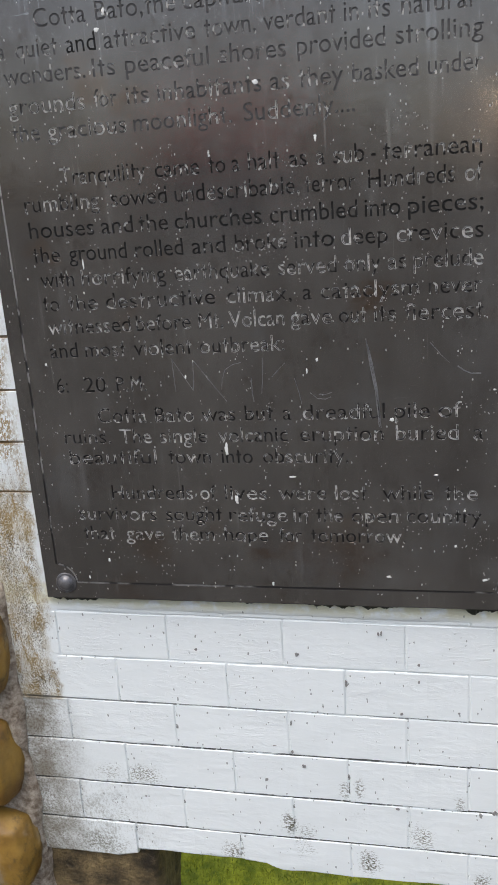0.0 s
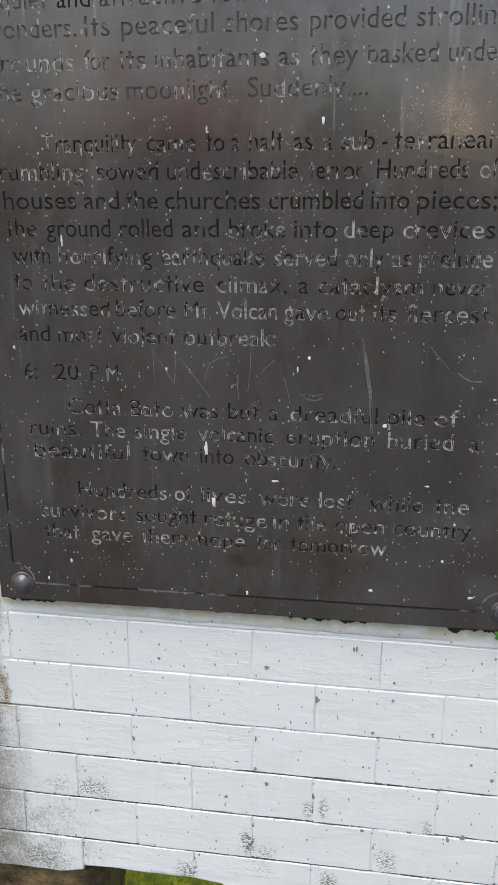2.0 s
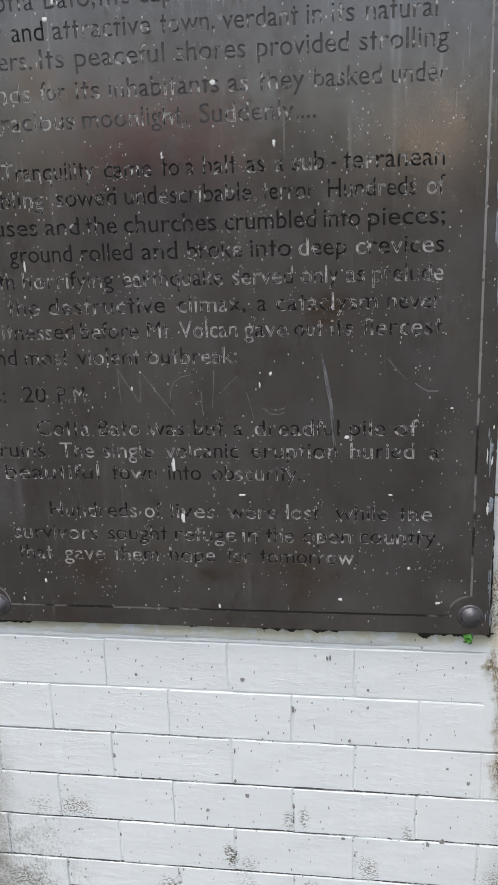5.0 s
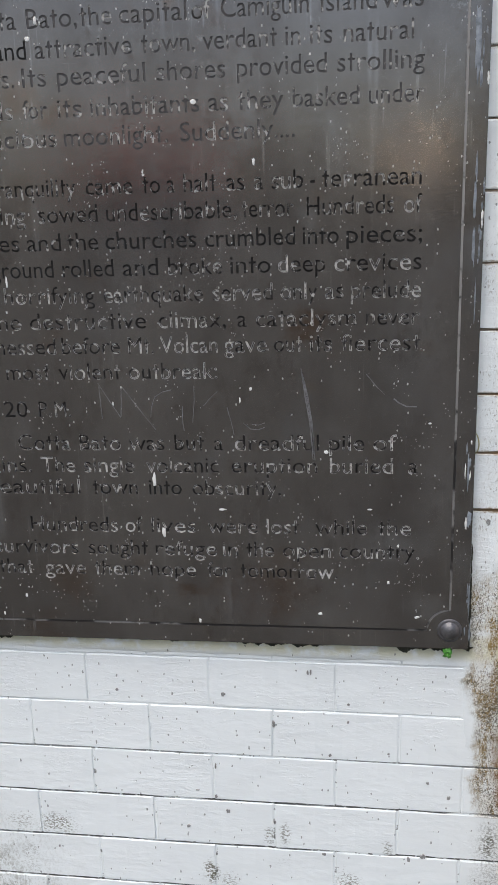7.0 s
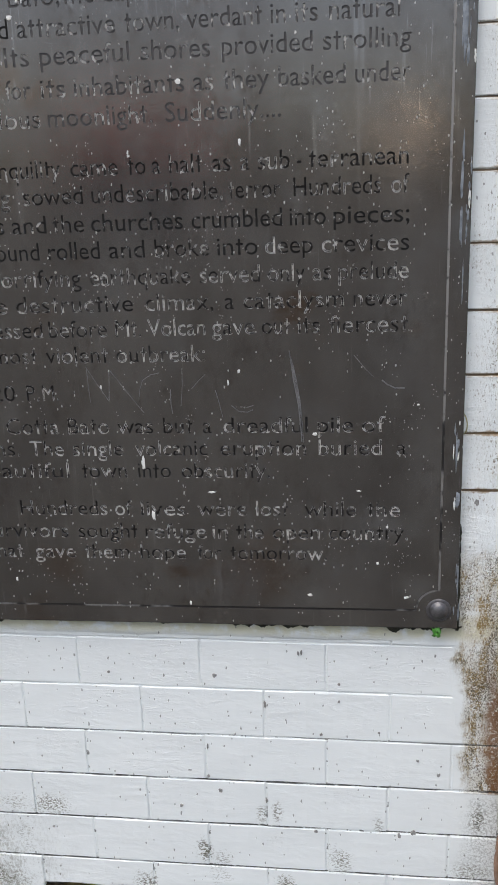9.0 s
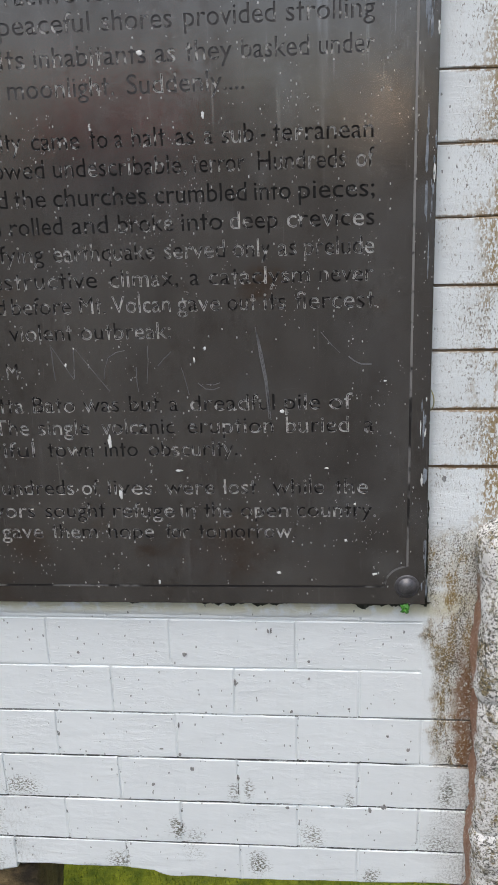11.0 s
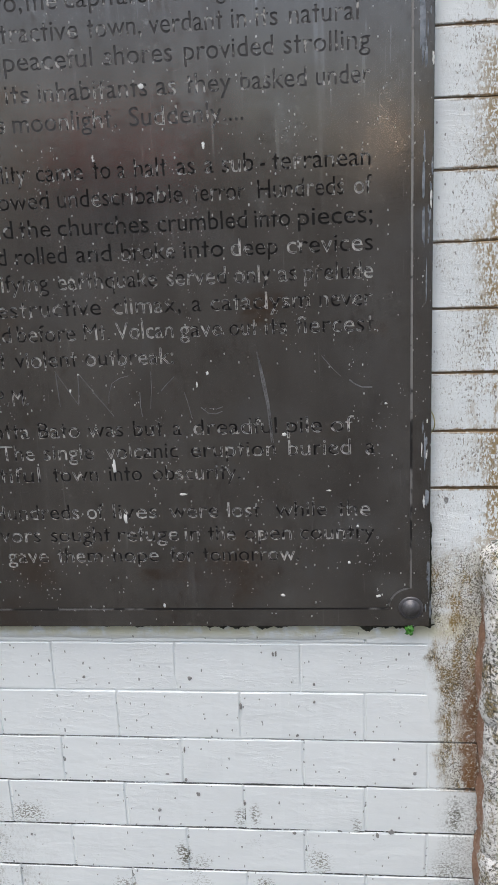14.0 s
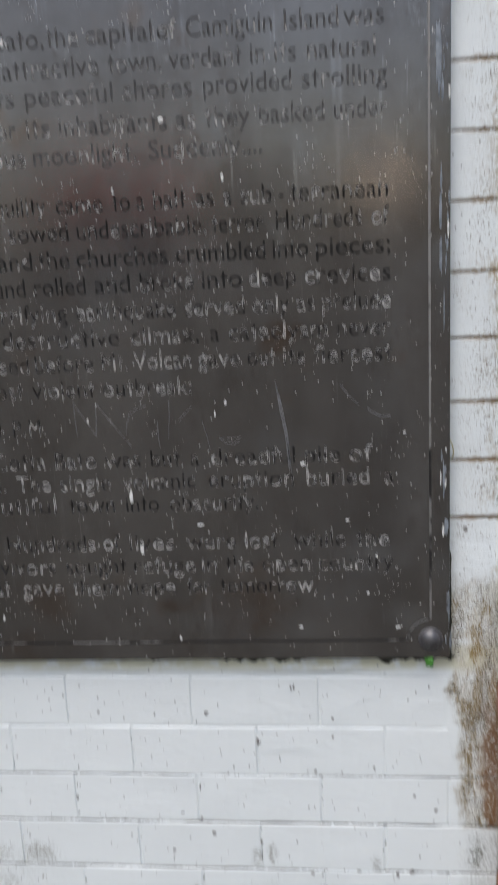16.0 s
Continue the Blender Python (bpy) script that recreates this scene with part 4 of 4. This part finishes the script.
def grime(x0, x1, z, drop, seed):
    """Black crust in the gap under or beside the plate."""
    n = max(6, round((x1 - x0) / 0.0022))
    bm = bmesh.new()
    rows = []
    for y, k in ((0.004, 0.0), (0.0135, 0.6), (0.0185, 1.0)):
        rows.append([bm.verts.new((x0 + (x1 - x0) * i / n, y, z - k * (0.0095 + drop * (0.5 + 0.7 * wave(i * 0.11, 0, seed, 1.0) + 0.3 * wave(i * 0.7, k, seed, 1.0)) * min(1, 6 * i / n, 6 - 6 * i / n)))) for i in range(n + 1)])
    for p, q in zip(rows, rows[1:]):
        for i in range(n):
            bm.faces.new((p[i], p[i + 1], q[i + 1], q[i]))
    part("grime", bm, GRIME, plaque, "black mould crust along the lower edge")


for x0, x1, drop, seed in ((-0.406, -0.31, 0.011, 1), (-0.12, -0.02, 0.004, 2), (0.035, 0.20, 0.009, 3), (0.275, 0.406, 0.011, 4)):
    grime(x0, x1, 0.041, drop, seed)
bm = bmesh.new()
slab(bm, 0.3955, 0.4000, 0.03, 0.20, 0.010, 0.019, 2, 34, lambda x, z, i, j: ((0.0024 * wave(z, 0, 0, 60) - 0.001 * j / 34) if i == 2 else 0, 0.002 * wave(x, z, 0, 60), 0))
part("grime", bm, GRIME, plaque, "dark green mould crust along the side edge")

# ---- weed under the rivet, chips in the paint ----
weed = thing("weed", "tiny green weed sprouting under the bronze plaque", "weed", at=(0.366, -0.018, 0.036))
for k in range(9):
    a = math.tau * k / 9 + 0.4
    r, w = 0.0055 + 0.002 * math.sin(3 * k), 0.0034
    bm = bmesh.new()
    spine = [Vector((math.cos(a) * r * u, -0.003 - 0.004 * math.sin(math.pi * u * 0.8), math.sin(a) * r * u * 1.1)) for u in (0.1, 0.55, 1.0, 1.35)]
    side = Vector((-math.sin(a), 0.2, math.cos(a))) * w
    rows = [(bm.verts.new(p - side * k2), bm.verts.new(p + side * k2)) for p, k2 in zip(spine, (0.2, 0.9, 0.8, 0.15))]
    for (p, q), (p2, q2) in zip(rows, rows[1:]):
        bm.faces.new((p, q, q2, p2))
    part("leaf", bm, LEAF, weed)
bm = bmesh.new()
bmesh.ops.create_cone(bm, segments=8, radius1=0.0012, radius2=0.0008, depth=0.018, matrix=pose(0, 0.006, 0, 90, 0, 0))
part("stem", bm, LEAF, weed)


# ---- dry plant fibre caught behind the edge of the plaque ----
FIBRE = plain("dry_plant_fibre", (0.20, 0.19, 0.09), (0.36, 0.34, 0.18), 90, 0.8, 0.0003)
fibre = thing("plant_fibre", "thin dry plant fibre curling from behind the plaque", "plant fibre", at=(0.392, -0.006, 0.356))
bm = bmesh.new()
rows = []
for k in range(15):
    a = radians(105 - 210 * k / 14)
    rows.append([bm.verts.new(((0.0065 + 0.0009 * math.cos(b)) * math.cos(a), -0.010 * math.cos(a) ** 2 + 0.0009 * math.sin(b), (0.0165 + 0.0009 * math.cos(b)) * math.sin(a)))
                 for b in (math.tau * j / 6 for j in range(6))])
for p, q in zip(rows, rows[1:]):
    for j in range(6):
        bm.faces.new((p[j], p[(j + 1) % 6], q[(j + 1) % 6], q[j]))
part("stalk", bm, FIBRE, fibre, "", True)


def chip(x, z, w, h, seed):
    """A place where the white paint has come off."""
    bm = bmesh.new()
    n = 14
    row = [bm.verts.new((x + w / 2 * r * math.cos(t), -0.0016, z + h / 2 * r * math.sin(t))) for t, r in
           ((math.tau * a / n, 1 + 0.5 * wave(math.cos(math.tau * a / n), math.sin(math.tau * a / n), seed, 1.8)) for a in range(n))]
    back = [bm.verts.new((v.co.x, 0.003, v.co.z)) for v in row]
    bm.faces.new(row)
    for a in range(n):
        bm.faces.new((row[a], row[(a + 1) % n], back[(a + 1) % n], back[a]))
    part("paint_chip", bm, BARE, wall, "bare grey spot where paint has flaked")


chip(0.3426, -0.3463, 0.0093, 0.0078, 0)
chip(0.3196, -0.3540, 0.0059, 0.0078, 1)
chip(0.2198, -0.1030, 0.0040, 0.0047, 2)
chip(0.0224, -0.0628, 0.0073, 0.0070, 3)
chip(0.1020, -0.1127, 0.0040, 0.0125, 4)
chip(0.1008, -0.2973, 0.0040, 0.0078, 5)
chip(-0.0445, -0.3148, 0.0053, 0.0055, 6)
chip(0.3463, -0.2071, 0.0040, 0.0047, 7)
chip(0.4190, 0.2369, 0.0066, 0.0070, 8)
chip(0.1568, -0.0184, 0.0033, 0.0070, 9)
chip(0.1821, -0.3538, 0.0059, 0.0047, 10)
chip(0.2203, -0.0715, 0.0040, 0.0047, 11)
chip(0.3789, -0.2327, 0.0046, 0.0047, 12)
chip(0.0052, -0.1963, 0.0027, 0.0094, 13)
chip(0.0045, -0.2540, 0.0040, 0.0055, 14)
chip(0.1914, -0.1649, 0.0053, 0.0039, 15)
chip(-0.1514, -0.0626, 0.0040, 0.0039, 16)
chip(0.2835, -0.1573, 0.0040, 0.0031, 17)
chip(-0.0262, -0.2429, 0.0059, 0.0023, 18)
chip(0.0238, -0.2811, 0.0059, 0.0070, 19)
chip(0.1613, -0.0174, 0.0033, 0.0078, 20)
chip(-0.2729, -0.3718, 0.0033, 0.0031, 21)

# ---- unseen lamp added behind the viewer for the bronze's warm glint, post assumed ----
lamp = thing("glint_lamp", "unseen lamp added for a glint: slim dark post, small warm glowing globe", "lamp", at=(0.53, -3.42, GROUND))
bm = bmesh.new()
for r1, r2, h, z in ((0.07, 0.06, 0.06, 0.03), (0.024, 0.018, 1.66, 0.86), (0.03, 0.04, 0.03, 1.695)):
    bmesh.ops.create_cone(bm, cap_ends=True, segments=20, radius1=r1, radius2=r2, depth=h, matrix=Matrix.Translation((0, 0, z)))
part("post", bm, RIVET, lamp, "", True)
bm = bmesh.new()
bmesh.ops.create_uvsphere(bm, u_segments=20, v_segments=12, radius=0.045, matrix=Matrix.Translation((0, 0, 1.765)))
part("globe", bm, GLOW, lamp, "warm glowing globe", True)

# ---- across the lawn behind the viewer: trees and red-roofed house added for bronze reflections ----
BARK = plain("tree_bark", (0.07, 0.055, 0.04), (0.16, 0.13, 0.10), 14, 0.9, 0.01)
FOLIAGE = plain("tree_foliage", (0.035, 0.06, 0.018), (0.08, 0.12, 0.035), 3, 0.6, 0.004)
ROOF = plain("red_roof_sheet", (0.44, 0.07, 0.045), (0.56, 0.12, 0.075), 5, 0.6, 0.002)
PLASTER = plain("pale_plaster", (0.42, 0.40, 0.36), (0.58, 0.56, 0.51), 4, 0.85, 0.002)


def tree(x, y, height, spread, seed):
    rng = random.Random(seed)
    top = thing("tree", "unseen leafy green tree with a slim grey-brown trunk, added for reflections", "tree", group="trees across the lawn", at=(x, y, GROUND))
    bm = bmesh.new()
    bmesh.ops.create_cone(bm, cap_ends=True, segments=9, radius1=0.035 * height, radius2=0.016 * height, depth=0.6 * height, matrix=Matrix.Translation((0, 0, 0.3 * height)))
    tips = []
    for k in range(9):
        a, reach = k * 2.4 + rng.uniform(-0.4, 0.4), spread * rng.uniform(0.35, 0.8)
        low = Vector((0, 0, height * rng.uniform(0.35, 0.58)))
        tip = Vector((math.cos(a) * reach, math.sin(a) * reach, height * rng.uniform(0.55, 0.9)))
        axis = tip - low
        m = Matrix.Translation((low + tip) / 2) @ axis.to_track_quat("Z", "Y").to_matrix().to_4x4()
        bmesh.ops.create_cone(bm, cap_ends=True, segments=6, radius1=0.011 * height, radius2=0.004 * height, depth=axis.length, matrix=m)
        tips += [tip, (low + tip * 2) / 3]
    part("trunk", bm, BARK, top)
    verts, faces = [], []
    for tip in tips:
        for _ in range(150):
            p = tip + Vector([rng.gauss(0, spread * 0.15) for _ in range(3)])
            u = Vector([rng.uniform(-1, 1) for _ in range(3)]).normalized()
            v = u.orthogonal().normalized()
            w = rng.uniform(0.05, 0.11)
            k = len(verts)
            verts += [p - u * w, p + v * w * 0.4, p + u * w, p - v * w * 0.4]
            faces.append((k, k + 1, k + 2, k + 3))
    data = bpy.data.meshes.new("crown")
    data.from_pydata(verts, [], faces)
    data.materials.append(FOLIAGE)
    crown = new("crown", data)
    crown.parent = top


for k, (x, y, height, spread) in enumerate(((-12.5, -27, 4.9, 1.9), (-1.6, -26, 3.7, 1.3), (7.2, -26, 4.9, 1.8), (12.5, -24, 4.4, 1.7))):
    tree(x, y, height, spread, 60 + k)

# assumed house; its red roof stands in for an unknown reddish reflection
house = thing("house", "unseen small pale house, its low red sheet roof added for a reddish reflection", "house", at=(-6.6, -29, GROUND))
bm = bmesh.new()
bmesh.ops.create_cube(bm, size=1.0, matrix=Matrix.Translation((0, 0, 1.25)) @ Matrix.Diagonal((4.4, 3.4, 2.5, 1)))
part("wall", bm, PLASTER, house)
bm = bmesh.new()
ridge = [(-2.6, -2.1, 2.4), (2.6, -2.1, 2.4), (2.6, 0, 4.2), (-2.6, 0, 4.2), (-2.6, 2.1, 2.4), (2.6, 2.1, 2.4)]
outer = [bm.verts.new(p) for p in ridge]
inner = [bm.verts.new((p[0], p[1], p[2] - 0.12)) for p in ridge]
for a, b, c, d in ((0, 1, 2, 3), (3, 2, 5, 4)):
    bm.faces.new((outer[a], outer[b], outer[c], outer[d]))
    bm.faces.new((inner[d], inner[c], inner[b], inner[a]))
for a, b in ((1, 0), (2, 1), (5, 2), (4, 5), (3, 4), (0, 3)):
    bm.faces.new((outer[a], outer[b], inner[b], inner[a]))
part("roof", bm, ROOF, house, "red sheet roof")

# ---- piers of rubble and masonry, rock, grass ----
pillar = thing("rubble_pillar", "pillar of ochre field stones bedded in pale mortar", "pillar", at=(-0.66, 0, GROUND))


def at_base(ob, base):
    ob.location = [-c for c in base.location]
    return ob


bm = bmesh.new()
slab(bm, -0.80, -0.489, GROUND, 0.05, -0.014, 0.16, 24, 60,
     lambda x, z, i, j: (0.012 * wave(0, 0, z, 9), 0.008 * wave(x, 0, z, 14) + (0.010 if i == 24 or j == 60 else 0), 0))
at_base(part("mortar", bm, MORTAR, pillar, "", True), pillar)
for x, y, z, w, d, h, seed in ((-0.590, -0.02, -0.068, 0.104, 0.058, 0.118, 1), (-0.596, -0.02, -0.300, 0.102, 0.060, 0.100, 5),
                               (-0.587, -0.02, -0.497, 0.103, 0.062, 0.094, 11), (-0.745, -0.02, -0.18, 0.055, 0.05, 0.13, 14),
                               (-0.745, -0.02, -0.44, 0.055, 0.05, 0.12, 18), (-0.60, -0.02, -0.72, 0.12, 0.06, 0.12, 23)):
    bm = bmesh.new()
    at_base(part("stone", lump(bm, (x, y, z), (w, d, h), seed, 0.055, 5, 0.35), STONE, pillar, "", True), pillar)

pier = thing("masonry_pier", "rough grey masonry pier crusted with lichen, rust-stained along the wall", "pier", at=(0.62, 0, GROUND))
bm = bmesh.new()
slab(bm, 0.492, 0.78, GROUND, 0.14, -0.018, 0.15, 2, 2, lambda x, z, i, j: (0, 0, 0))
at_base(part("mortar", bm, MORTAR, pier), pier)
for k, (z0, z1, x0) in enumerate(((GROUND, -0.55, 0.481), (-0.575, -0.325, 0.479), (-0.355, -0.083, 0.478), (-0.108, 0.172, 0.472))):
    low, high, soft = Vector((x0, -0.080 + 0.003 * k, z0)), Vector((0.80, 0.16, z1)), 0.026
    bm = bmesh.new()
    bmesh.ops.create_cube(bm, size=1.0)
    bmesh.ops.subdivide_edges(bm, edges=list(bm.edges), cuts=19, use_grid_fill=True)
    for v in bm.verts:
        p = Vector([low[i] + (v.co[i] + 0.5) * (high[i] - low[i]) for i in range(3)])
        core = Vector([min(max(p[i], low[i] + soft), high[i] - soft) for i in range(3)])
        out = (p - core).normalized()
        p = core + out * soft
        v.co = p + out * (0.006 * wave(p.x, p.y, p.z, 11, k) + 0.005 * wave(p.x, p.y, p.z, 38, 3))
    at_base(part("stone", bm, LICHEN, pier, "", True), pier)

rock = thing("rock", "brown weathered rock under the foot of the wall", "rock", at=(-0.39, 0.06, GROUND))
bm = bmesh.new()
lump(bm, (-0.398, 0.085, -0.69), (0.132, 0.075, 0.185), 31, 0.10, 5, 0.92)
at_base(part("stone", bm, ROCK, rock, "", True), rock)

bm = bmesh.new()
rng = random.Random(5)
for _ in range(26000):
    x, y = rng.uniform(-0.75, 0.75), rng.uniform(0.17, 0.75)
    base = GROUND + 0.018 * (1 + wave(x, y, 0, 6))
    h, w, a = rng.uniform(0.004, 0.013), rng.uniform(0.0008, 0.0018), rng.uniform(0, math.tau)
    dx, dy = math.cos(a), math.sin(a)
    tip = (x + dy * h * rng.uniform(-0.7, 0.7), y + dx * h * rng.uniform(-0.7, 0.7), base + h)
    bm.faces.new([bm.verts.new(p) for p in ((x - dx * w, y - dy * w, base), (x + dx * w, y + dy * w, base), tip)])
tagged(part("grass_blades", bm, GRASS), "short bright green grass growing behind the wall", "grass", kind="stuff")
bm = bmesh.new()
for v in bmesh.ops.create_grid(bm, x_segments=90, y_segments=70, size=1.0)["verts"]:
    x, y = v.co.x * 1.6, 0.17 + (v.co.y + 1) * 1.2
    fade = max(0.0, min(1, 6 * (1 - abs(v.co.x)), 6 * (1 - abs(v.co.y))))
    v.co = (x, y, GROUND - 0.006 + fade * 0.028 + fade * 0.016 * wave(x, y, 0, 6))
tagged(part("turf", bm, LAWN, None, "", True), "uneven mossy green turf behind the wall", "turf", kind="structure")
